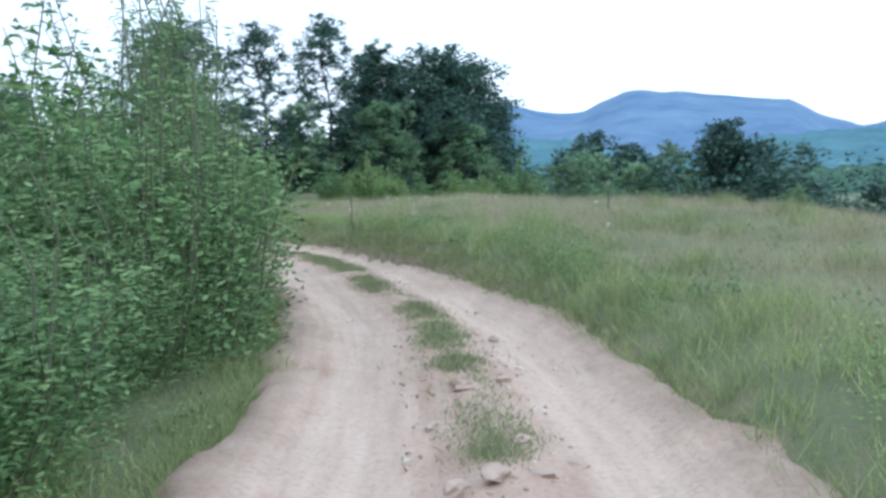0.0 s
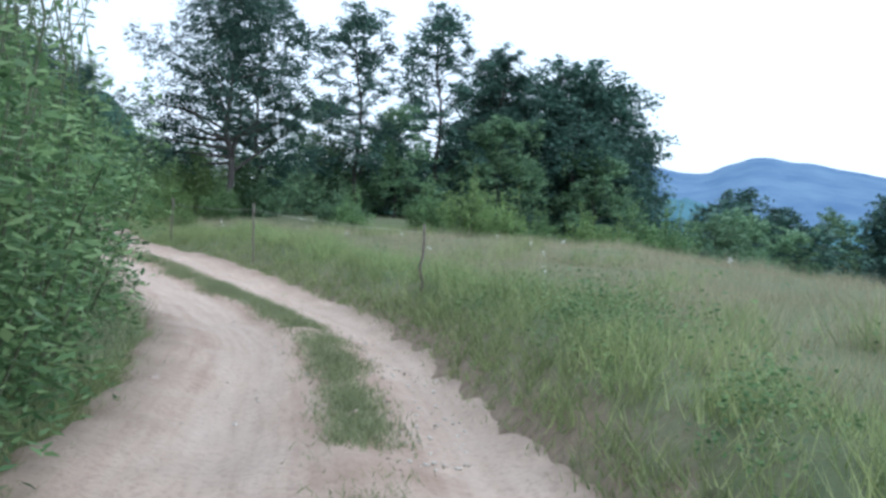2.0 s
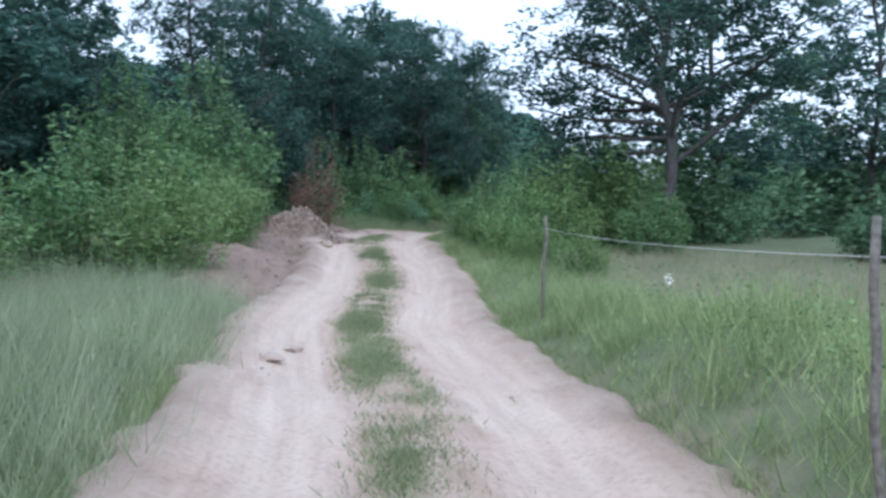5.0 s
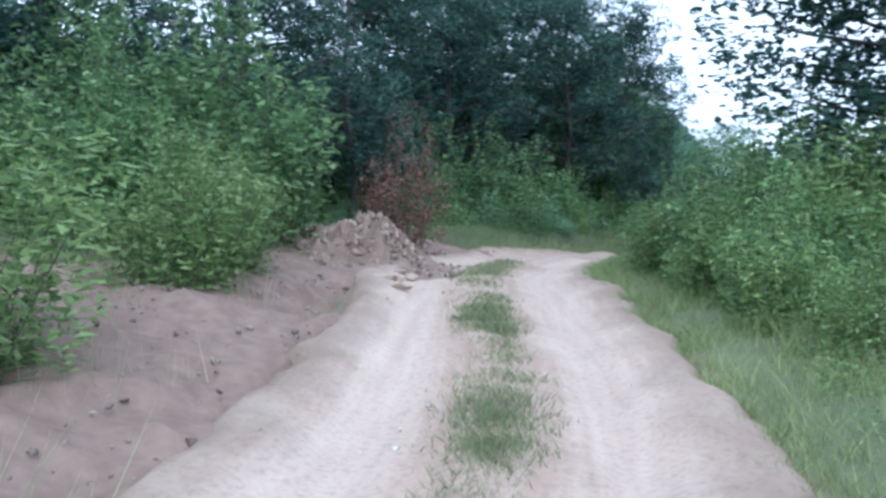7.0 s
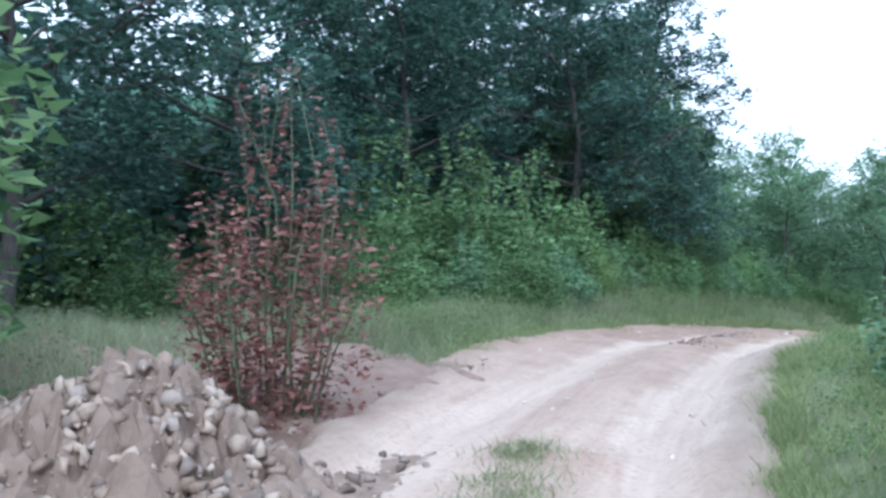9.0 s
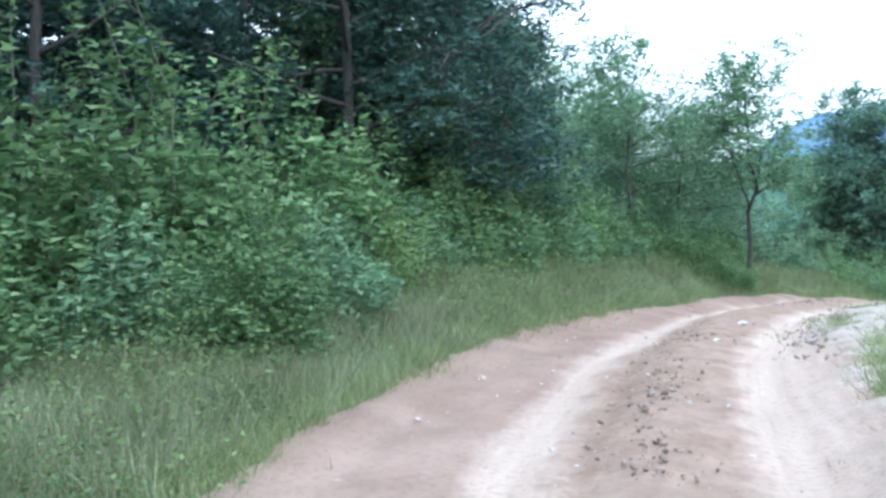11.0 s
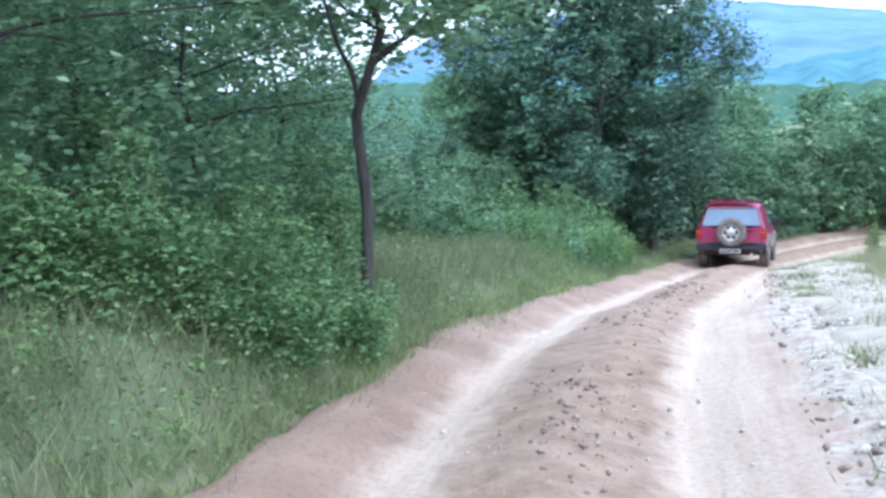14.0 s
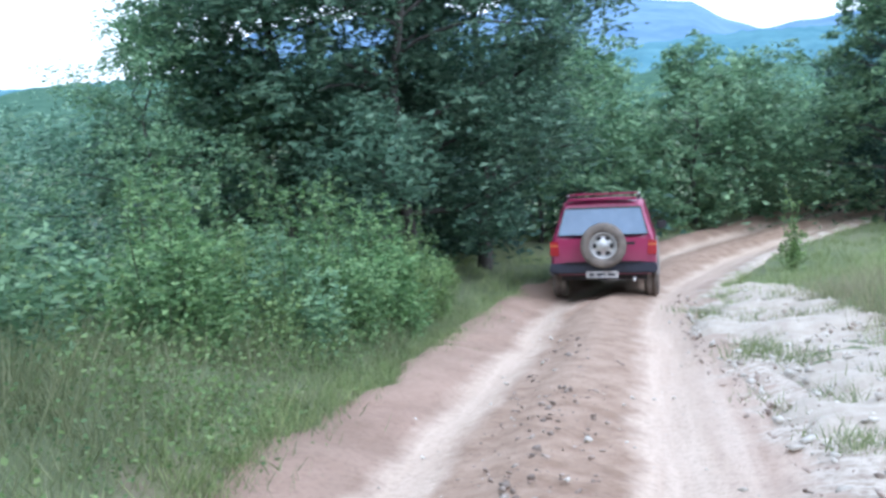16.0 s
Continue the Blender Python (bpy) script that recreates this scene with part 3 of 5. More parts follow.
def plant(proto, x, y, scale=1.0, turn=0.0, group="", sink=0.05, label="", tall=1.0):
    """Stand a plant on the land; the first call moves the model itself, later ones copy it."""
    z = float(ground_z(x, y)[0]) - sink
    m = pose(x, y, z, 0, 0, turn)
    if proto.name in USED:
        ob = copy_thing(proto, m)
    else:
        USED.add(proto.name)
        ob = proto
        ob.matrix_basis = m
    ob.scale = (scale, scale, scale * tall)
    if label or group:
        tagged(ob, label, group=group)
    return ob


OAK = make_tree("tree", "dark green broadleaf tree with a dense crown at the wood's edge", 1, 12, 3.7, 0.12, LEAF_DARK, 17500, 0.30, 0.19, 24, 0.40, fill=1.15, twigs=False)
EDGE = make_tree("tree", "dark green broadleaf tree reaching out over the meadow", 9, 9.0, 3.2, 0.24, LEAF_DARK, 33000, 0.15, 0.17, 24, 0.34, fill=0.85, droop=-0.17,
                 forks=[(2.4, (-3.2, -0.3, 0.2)), (2.7, (-3.5, 0.4, 0.4)), (3.0, (-3.6, -0.1, 0.7)), (3.4, (-3.5, 0.6, 0.9)), (3.8, (-3.3, -0.6, 1.0)), (2.6, (-2.1, 0.8, 0.4)), (3.4, (-2.2, 0.0, 1.0))], near=True, twigs=False)
ALDER = make_tree("tree", "tall dark green tree with a narrow loose crown", 2, 12.5, 2.8, 0.12, LEAF_DARK, 16000, 0.27, 0.16, 24, 0.38, fill=1.2)
SHADE = make_tree("tree", "dark green tree with a bare lower trunk in the wood", 21, 11.5, 3.1, 0.19, LEAF_DARK, 23000, 0.15, 0.15, 24, 0.33, fill=1.0)
AIRY = make_tree("tree", "tall thin-leaved tree with sky showing through its crown", 3, 12.5, 3.0, 0.15, LEAF_DARK, 10500, 0.25, 0.15, 25, 0.33, fill=1.15)
MAPLE = make_tree("tree", "mid-green young broadleaf tree in the wood", 4, 8, 2.6, 0.08, LEAF_GREY, 15000, 0.15, 0.08, 20, 0.38, fill=1.1, twigs=False, near=True)
GREEN = make_tree("tree", "mid-green round young tree", 22, 8, 2.7, 0.06, LEAF_GREY, 7500, 0.25, 0.09, 18, 0.40, fill=1.15, twigs=False)
SLIM = make_tree("tree", "slender young tree with a forked trunk beside the track", 5, 5.7, 1.5, 0.40, LEAF_GREY, 13000, 0.11, 0.062, 15, 0.42, 0.008,
                 forks=[(1.85, (-0.42, 0.1, 1.4)), (2.15, (0.75, -0.1, 0.6)), (2.6, (-0.5, 0.2, 1.0))], near=True)
BEECH = make_tree("tree", "broad dark green tree with a dense low crown", 31, 12, 3.7, 0.12, LEAF_DEEP, 32000, 0.2, 0.19, 25, 0.36, fill=1.0, twigs=False)
ROUND = make_tree("tree", "round dense dark tree standing alone", 6, 11, 4.4, 0.03, LEAF_DARK, 11000, 0.55, 0.22, 22, 0.44, fill=1.15)
CONE = make_tree("tree", "light green tapering tree", 7, 9, 2.6, 0.03, LEAF_GREY, 8500, 0.27, 0.13, 20, 0.40, fill=1.1, twigs=False)

WILLOW = make_shrub("bush", "tall green willow bush overhanging the track", 11, 3.0, 1.4, LEAF_MID, 6800, 0.105, 20, 10, slim=0.36, near=True)
HAZEL = make_shrub("bush", "leafy green hazel bush in the undergrowth", 12, 2.2, 1.35, LEAF_MID, 6400, 0.098, 16, 5, slim=0.7)
YELLOW = make_shrub("bush", "yellow-green bushy shrub in tall grass", 13, 1.9, 1.25, LEAF_LIGHT, 5000, 0.098, 16, 7, slim=0.5)
GREYB = make_shrub("bush", "grey-green bramble bush at the wood's edge", 14, 1.7, 1.3, LEAF_GREY, 4600, 0.11, 15, 6, slim=0.65)
TALL = make_shrub("bush", "tall light green hazel bush with broad leaves", 17, 3.7, 2.0, LEAF_MID, 12000, 0.125, 22, 8, slim=0.7)
REDB = make_shrub("bush", "withered reddish brown bush beside the earth heap", 15, 2.3, 0.95, LEAF_RED, 4200, 0.08, 16, 7, slim=0.5, near=True)
SAPL = make_shrub("sapling", "slim light green sapling at the track's edge", 16, 1.9, 0.5, LEAF_LIGHT, 1600, 0.11, 5, 4, "sapling", 0.5)

rnd = random.Random(4)

# The willow hedge that hides the bend on the left.
for s in np.arange(2.0, 25.6, 1.4):
    rim = -float(np.interp(s, EDGE_S, EDGE_L))
    for d in (rim - (1.25 if s < 15 else 1.08 if s < 20 else 1.45), rim - 3.0):
        ss, dd = s + rnd.uniform(-0.4, 0.4), d + rnd.uniform(-0.35, 0.2)
        x, y = from_track(ss, dd)
        front = dd > rim - 2.2
        plant(WILLOW if front else HAZEL, float(x), float(y), rnd.uniform(0.92, 1.12) * (1.0 if front else 1.25) * (0.78 if s < 9 else 1.15 if s < 20.5 else 1.0), rnd.uniform(0, 360), "roadside hedge", tall=rnd.uniform(0.56, 0.68) if s < 8 else rnd.uniform(0.78, 0.92) if s < 14.5 else rnd.uniform(0.9, 1.02) if s < 20.5 else rnd.uniform(0.92, 1.1))

# Thicket and yellow-green bushes on the left before the heap.
for s, d, k, w in [(29.5, -3.8, 1, 0.95), (31.5, -3.5, 1, 1.1), (32.6, -4.4, 0, 1.0), (34.4, -4.0, 1, 0.9), (26, -6.0, 1, 1.0), (28, -8.0, 2, 1.3), (30.5, -6.2, 1, 0.9), (33, -7.5, 0, 1.3), (35, -6.0, 1, 0.9), (37.5, -6.6, 0, 1.0), (39.5, -5.2, 1, 0.95), (40.5, -6.6, 1, 1.2),
                   (42.2, -3.6, 1, 1.0), (43.3, -3.4, 1, 0.95), (42.8, -4.9, 0, 1.0), (24.5, -8, 0, 1.2), (36, -9.5, 0, 1.5), (41, -9, 2, 1.5)]:
    x, y = from_track(s, d)
    plant((HAZEL, YELLOW, GREYB)[k], float(x), float(y), w, rnd.uniform(0, 360), "thicket beside the track")
for x, y, w in [(-23.3, 43.0, 1.7), (-24.6, 41.6, 1.6), (-22.4, 40.9, 1.2), (-25.6, 44.2, 1.3)]:
    plant(TALL, x, y, w * 0.6, rnd.uniform(0, 360), "tall hazels behind the heap")

# The tall trees behind the meadow.
for p, x, y, w, tall in [(AIRY, -10.6, 57.8, 0.86, 1), (AIRY, -6.9, 61.5, 0.92, 1), (ALDER, -3.6, 65, 0.9, 1), (OAK, 0.2, 68, 0.99, 1), (OAK, 3.0, 73, 1.02, 1), (OAK, -4.4, 67.5, 0.82, 1),
                         (AIRY, -13.6, 51.5, 0.8, 1), (OAK, -4.8, 72, 0.76, 1), (GREEN, -8.8, 58.5, 0.75, 1), (GREEN, -3.6, 60.5, 0.8, 1), (GREEN, 1.6, 64, 0.8, 1), (GREEN, -13.2, 60, 0.8, 1), (OAK, -1.6, 70.5, 0.94, 1), (OAK, 1.7, 71.5, 0.98, 1)]:
    plant(p, x, y, w, rnd.uniform(0, 360), "tall trees behind the meadow", 0.1, tall=tall)
plant(EDGE, -13.15, 46.6, 1.0, 0, "tall trees behind the meadow", 0.1, tall=0.92)
for k, x, y, w in [(1, -3.2, 40.5, 1.0), (1, -2.2, 42.2, 0.9), (0, -7.5, 43.0, 0.7), (1, 0.8, 55.5, 1.25), (1, 2.4, 56.5, 1.2), (0, 5.5, 62, 1.4), (0, -5.8, 50, 0.9), (2, -9, 47.5, 0.9), (0, -1.2, 52, 0.8), (0, 3.6, 60, 1.3)]:
    plant((HAZEL, YELLOW, GREYB)[k], x, y, w, rnd.uniform(0, 360), "bushes along the meadow's rim")
for p, x, y, w in [(ROUND, 32.5, 105, 1.05), (GREEN, 14, 86, 1.2), (ROUND, 16, 102, 0.95), (ROUND, 22, 108, 0.9), (CONE, 26, 104, 1.15), (GREEN, 11, 80, 1.1), (ROUND, 40, 118, 0.9), (CONE, 51, 98, 1.1), (ROUND, 60, 108, 1.0), (ROUND, 47, 122, 1.0), (GREEN, 54, 90, 1.0), (CONE, 35, 92, 0.7), (GREEN, 19, 92, 1.05)]:
    plant(p, x, y, w, rnd.uniform(0, 360), "trees in the valley")

# The wood on the left of the bend.
for p, x, y, w in [(SHADE, -28.0, 63.2, 0.72), (SHADE, -28.5, 47, 0.8), (SHADE, -29.8, 52, 0.82), (AIRY, -33, 55, 0.74), (SHADE, -29.3, 60.8, 0.78), (MAPLE, -29.8, 63.8, 0.88), (SHADE, -31.4, 57.0, 0.78), (MAPLE, -28.6, 65.6, 0.62), (OAK, -34.6, 61.2, 0.74), (AIRY, -32.2, 64.4, 0.85), (AIRY, -35.5, 60, 0.95),
                   (ALDER, -35.5, 66, 1.05), (OAK, -32, 68, 0.8), (AIRY, -35.5, 48, 0.75), (ALDER, -32, 43, 0.82), (ALDER, -28, 39.0, 0.78), (AIRY, -31.5, 36, 0.8), (ALDER, -25.8, 34.5, 0.74),
                   (MAPLE, -29.4, 65.8, 0.75), (MAPLE, -30.4, 69, 0.8), (MAPLE, -29.2, 71.5, 0.65), (MAPLE, -28.2, 74.0, 0.6), (MAPLE, -29.2, 76.6, 0.66), (MAPLE, -27.6, 70.6, 0.68), (MAPLE, -27.0, 73.6, 0.55), (CONE, -31.5, 82, 0.95), (MAPLE, -29.8, 79.4, 0.72), (MAPLE, -27.9, 80.2, 0.72), (MAPLE, -33.5, 86, 1.0), (CONE, -34, 79, 0.9), (OAK, -24, 30.0, 0.8), (OAK, -29, 29, 0.85)]:
    plant(p, x, y, w, rnd.uniform(0, 360), "trees of the wood", 0.1)
plant(GREEN, -24.3, 91.5, 0.8, 110, "trees of the wood", 0.1)
plant(MAPLE, -25.1, 89.9, 0.68, 40, "trees of the wood", 0.1)
plant(MAPLE, -27.0, 78.6, 0.72, 50, "trees of the wood", 0.1)
plant(SLIM, -25.1, 71.9, 1.0, 0)
for x, y, w in [(-25.1, 71.3, 0.36), (-25.8, 71.4, 0.45), (-25.6, 72.6, 0.42), (-26.2, 70.2, 0.45), (-25.45, 70.5, 0.4)]:
    plant(HAZEL, x, y, w * 1.15, rnd.uniform(0, 360), "low bushes round the forked tree")
for p, x, y, w in [(BEECH, -20.9, 90.4, 0.71), (BEECH, -23.2, 91.5, 0.72), (GREEN, -17.2, 97, 0.62), (GREEN, -15.4, 99.5, 0.62), (CONE, -11.8, 100.2, 0.54), (GREEN, -9.8, 100.8, 0.5), (CONE, -6.8, 98.4, 0.72), (OAK, -4.8, 101, 0.55), (GREEN, -13.4, 104, 0.6), (GREEN, -19, 101, 0.62), (CONE, -3, 96.5, 0.7), (GREEN, -8, 105, 0.6), (OAK, -0.5, 100, 0.6)]:
    plant(p, x, y, w * (1.06 if p is BEECH else 1.14), rnd.uniform(0, 360), "trees at the foot of the slope", 0.1)
plant(BEECH, -19.3, 93.0, 0.79, 130, "trees at the foot of the slope", 0.1)

# Undergrowth along the wood: light bushes in front, taller ones behind.
for s in np.arange(51.5, 86, 1.4):
    far_back = 2.5 if s < 60 else 1.8 if s < 62.5 else 0.0
    for d, kinds, w in ((-4.0, (YELLOW, HAZEL, HAZEL, GREYB), 0.72), (-5.4, (HAZEL, HAZEL, YELLOW, HAZEL, GREYB), 1.15), (-7.2, (HAZEL, MAPLE, HAZEL, GREYB), 1.4)):
        if s > 76 and d > -4.5 or s < 57 and d > -7:
            continue
        if s > 70 or s < 57:
            w *= 0.78 if s > 70 else 0.5
        kind = rnd.choice((YELLOW, GREYB) if s < 57 else kinds if s < 74 else (GREYB, HAZEL, GREYB))
        x, y = from_track(s + rnd.uniform(-0.5, 0.5), d - far_back + (0.5 if 61 < s < 70 else 0) + rnd.uniform(-0.45, 0.45))
        plant(kind, float(x), float(y), w * rnd.uniform(0.75, 1.15) * (0.42 if kind is MAPLE else 1), rnd.uniform(0, 360), "undergrowth along the wood")
for s, d, k, w in [(87.2, -3.3, 0, 0.6), (88.6, -2.9, 1, 0.66), (89.6, -3.3, 0, 0.7), (90.8, -2.9, 1, 0.66), (92.2, -3.4, 0, 0.75), (94, -3.0, 0, 0.6), (86.4, -4.4, 1, 0.85), (85.2, -3.7, 1, 0.7),
                   (86.5, -7.5, 0, 1.0), (88.5, -6.5, 0, 0.9), (90, -8.5, 0, 1.1), (81, -9, 0, 1.2), (87, -10, 0, 1.2), (84, -11, 2, 1.4), (91, -11, 0, 1.2), (89, -13.5, 0, 1.3), (83, -14, 0, 1.4), (86, -14, 2, 1.4), (80.5, -11.5, 0, 1.3), (92, -6, 0, 0.8)]:
    x, y = from_track(s, d)
    plant((HAZEL, GREYB, GREYB)[k], float(x), float(y), w, rnd.uniform(0, 360), "undergrowth along the wood")
for x, y, k, w in [(-22.3, 41.7, 1, 0.85), (-22.8, 42.8, 1, 0.8), (-20.6, 41.0, 1, 0.8), (-23.3, 43.8, 1, 0.75), (-19.9, 40.1, 1, 0.8), (-21.3, 41.5, 1, 0.65)]:
    plant((HAZEL, YELLOW)[k], x, y, w, rnd.uniform(0, 360), "low bushes before the heap")
# Bushes on the right of the rise.
for s, d, k, w in [(47.5, 3.9, 1, 1.0), (49.5, 3.6, 0, 0.85), (51, 4.4, 1, 1.3), (52.6, 3.1, 0, 0.6), (54, 3.8, 0, 0.7), (55.8, 3.1, 2, 0.7), (57.5, 3.9, 0, 0.65), (49, 5.6, 1, 1.4), (52, 6.2, 0, 1.3), (55.5, 5.8, 0, 1.0), (46, 5.5, 0, 0.7), (59.5, 4.4, 2, 0.65), (61.5, 5.4, 0, 0.6), (53.5, 8, 0, 1.0), (50, 8.5, 2, 1.1)]:
    x, y = from_track(s, d)
    plant((HAZEL, YELLOW, GREYB)[k], float(x), float(y), w, rnd.uniform(0, 360), "bushes beside the rise")
for s, d, k, w in [(44.6, 2.7, 1, 0.5), (45.8, 2.5, 1, 0.55), (46.7, 2.9, 0, 0.65), (47.6, 2.45, 1, 0.55), (48.6, 2.7, 0, 0.7), (49.9, 2.5, 1, 0.6), (51.2, 2.7, 0, 0.6), (43.2, 3.2, 1, 0.5)]:
    x, y = from_track(s, d)
    plant((HAZEL, YELLOW)[k], float(x), float(y), w, rnd.uniform(0, 360), "low brush beside the rise")
plant(REDB, -23.0, 46.6, 1.05, 20)
for s, d, k, w in [(60.5, -4.6, 0, 0.75), (62.2, -4.2, 2, 0.8), (63.6, -4.4, 0, 0.7), (65.0, -3.9, 2, 0.75), (66.3, -4.2, 0, 0.7), (67.4, -3.8, 2, 0.62), (68.8, -4.1, 0, 0.66), (70.4, -4.0, 2, 0.6), (72.6, -4.6, 0, 0.7), (75.0, -4.4, 2, 0.7), (77.4, -4.2, 0, 0.62), (79.6, -4.5, 2, 0.7), (81.6, -4.2, 0, 0.6),
                   (67.6, -3.7, 0, 0.7), (68.9, -3.5, 2, 0.75), (70.2, -3.6, 0, 0.72), (71.4, -3.5, 2, 0.78), (72.6, -3.7, 0, 0.74), (73.9, -3.6, 2, 0.72), (75.4, -3.8, 0, 0.68), (71.9, -4.8, 1, 1.0), (69.6, -4.7, 0, 1.05), (74.3, -4.9, 0, 1.0)]:
    x, y = from_track(s, d)
    plant((HAZEL, YELLOW, GREYB)[k], float(x), float(y), w, rnd.uniform(0, 360), "undergrowth along the wood")
plant(SAPL, -13.4, 91.0, 0.72, 60)
for x, y, w in [(-22.5, 83.3, 0.72), (-21.8, 84.6, 0.7), (-23.2, 82.2, 0.62), (-21.3, 85.9, 0.62), (-23.8, 84.0, 0.8)]:
    plant(YELLOW if w < 0.65 else HAZEL, x, y, w * 0.92, rnd.uniform(0, 360), "young bushes on the bank")


# ---- woods that close the view behind the nearer trees ----
def far_woods(name, label, seed, spots, leaf, leaves, size):
    """Many trees as one mass of leafy boughs: x, y, height, width."""
    r = np.random.RandomState(seed)
    pts = []
    for x, y, h, w in spots:
        z = float(ground_z(x, y)[0])
        for k in range(9):
            f = (k + 0.5) / 9
            c = np.array([x, y, z + h * (0.1 + 0.82 * f)]) + r.normal(size=3) * w * 0.28 * np.array((1, 1, 0.3))
            rad = w * 0.42 * (1.15 - 0.75 * f) * r.uniform(0.8, 1.2)
            tw = in_ball(r, 12, 0.4) * rad
            n = leaves // 9
            pts.append(c + tw[r.randint(12, size=n)] + r.normal(size=(n, 3)) * rad * 0.24)
    ob = new(name, mesh_of(name, *leaf_cloud(r, np.concatenate(pts), size, 0.7, 0.5, True), leaf))
    return tagged(ob, label, "woods", kind="stuff")


def rows_of(r, a, b, n, depth, h0, h1, w):
    out = []
    for k in range(n):
        f = (k + r.uniform(0, 1)) / n
        out.append((a[0] + (b[0] - a[0]) * f + r.uniform(-depth, depth), a[1] + (b[1] - a[1]) * f + r.uniform(-depth, depth), r.uniform(h0, h1), w * r.uniform(0.8, 1.25)))
    return out


_r = np.random.RandomState(77)
far_woods("woods_behind_meadow", "dark woods closing the view behind the tall trees", 71, rows_of(_r, (-8, 70), (4, 76), 9, 1.5, 5.0, 8, 5) + rows_of(_r, (-12, 64), (-6, 70), 6, 1.0, 3.2, 5.0, 4.5) + rows_of(_r, (-8, 72), (10, 86), 11, 2.0, 3.0, 5, 5), LEAF_DARK, 1300, 0.40)
far_woods("woods_in_valley", "distant mixed woods on the valley floor", 72, rows_of(_r, (16, 100), (80, 100), 12, 6, 6.5, 10, 8) + rows_of(_r, (0, 125), (80, 120), 14, 10, 8, 11, 9), LEAF_DARK, 900, 0.7)
far_woods("woods_behind_edge", "dark woods behind the forest edge", 73, rows_of(_r, (-32, 28), (-46, 62), 16, 2.5, 4.5, 6.5, 6) + rows_of(_r, (-39, 60), (-36, 74), 6, 2, 3.5, 5, 5) + rows_of(_r, (-35, 42), (-36, 63), 11, 1.2, 4.5, 6.5, 5), LEAF_DARK, 1100, 0.36)
left_valley = rows_of(_r, (-35, 88), (-28, 112), 13, 2.0, 0.0, 0.9, 5) + rows_of(_r, (-46, 96), (-34, 128), 12, 4, 0.3, 1.2, 7)
left_valley = [(x, y, h - float(ground_z(x, y)[0]), w) for x, y, h, w in left_valley]
far_woods("woods_in_hollow", "green woods in the valley below the track", 76, left_valley, LEAF_DEEP, 2000, 0.24)
far_woods("woods_below_slope", "green woods at the foot of the slope", 74, rows_of(_r, (-25, 99), (4, 108), 17, 2.5, 2.9, 3.9, 4.4) + rows_of(_r, (-24, 108), (20, 116), 14, 4, 4.3, 5.8, 5.5), LEAF_GREY, 2200, 0.21)
far_woods("thicket_under_trees", "shady thicket under the wood's trees", 75, rows_of(_r, (-25, 93.5), (-16, 98), 8, 1, 1.6, 2.4, 3) + rows_of(_r, (-31.5, 46), (-33, 66), 14, 1, 2.0, 3.2, 3) + rows_of(_r, (-7, 60), (4, 71), 9, 1.2, 2.2, 3.4, 3.4), LEAF_DARK, 1100, 0.24)

far_woods("thicket_behind_fence", "green thicket behind the meadow fence", 78, rows_of(_r, (-14.5, 50), (-10, 62), 8, 1.5, 1.6, 2.6, 3), LEAF_GREY, 1100, 0.24)

# ---- grass, weeds, stones and bare soil ----
def blades(r, x, y, z, height, width, lean=0.35, per=12, patch=0.07):
    """Tufts of grass: at every place some blades, each one a thin leaning spike."""
    n = len(x)
    k = n * per
    bx, by = np.repeat(x, per) + r.normal(size=k) * patch, np.repeat(y, per) + r.normal(size=k) * patch
    bz, h = np.repeat(z, per) - 0.03, np.repeat(height, per) * r.uniform(0.55, 1.2, k)
    a, b = r.uniform(0, 2 * np.pi, k), r.uniform(0, 2 * np.pi, k)
    w = width * r.uniform(0.6, 1.3, k) / 2
    off = h * lean * r.uniform(0.2, 1.3, k)
    root = np.stack([bx, by, bz], 1)
    side = np.stack([np.cos(a) * w, np.sin(a) * w, 0 * w], 1)
    way = np.stack([np.cos(b) * off, np.sin(b) * off, h], 1)
    v = np.stack([root - side, root + side, root + way], 1).reshape(-1, 3)
    return v, np.arange(3 * k).reshape(-1, 3)


def sown(name, label, seed, zones, mat, width, per=12, patch=0.07, lean=0.35, gaps=0.0, worn=0.0):
    """Grass in stretches (from s, to s, from d, to d, tufts to the square metre, height). worn: how far it is sparse and short beside the track, in metres."""
    r = np.random.RandomState(seed)
    bits = []
    for s0, s1, d0, d1, dense, height in zones:
        n = int((s1 - s0) * abs(d1 - d0) * dense)
        s, d = r.uniform(s0, s1, n), r.uniform(min(d0, d1), max(d0, d1), n)
        x, y = from_track(s, d)
        ss, dd, _ = to_track(x, y)
        beyond = over_edge(ss, dd)
        thick = waves(x, y, 2.2, seed) + 0.6 * waves(x, y, 0.8, seed + 1)
        keep = (beyond > 0.02 + 0.1 * thick) & (thick > gaps - 1.0 + r.uniform(-0.5, 0.5, n)) & (np.abs(dd - d) < 0.6)
        if worn:
            keep &= r.uniform(0, 1, n) > 0.72 - 0.72 * ease(beyond + 0.15 * thick, worn * 0.4, worn)
        x, y, thick, beyond = x[keep], y[keep], thick[keep], beyond[keep]
        if worn:
            height = height * (0.35 + 0.65 * ease(beyond + 0.15 * thick, worn * 0.4, worn * 1.3)) * (1 + 0.45 * lumps(x, y, 0.55, seed + 40))
        h = height * (0.85 + 0.3 * np.clip(thick, -1, 1)) * (0.45 + 0.55 * ease(beyond, 0, 0.7))
        bits.append(blades(r, x, y, ground_z(x, y), h, width, lean, per, patch))
    ob = new(name, mesh_of(name, *joined(bits), mat))
    return tagged(ob, label, "grass", kind="stuff")


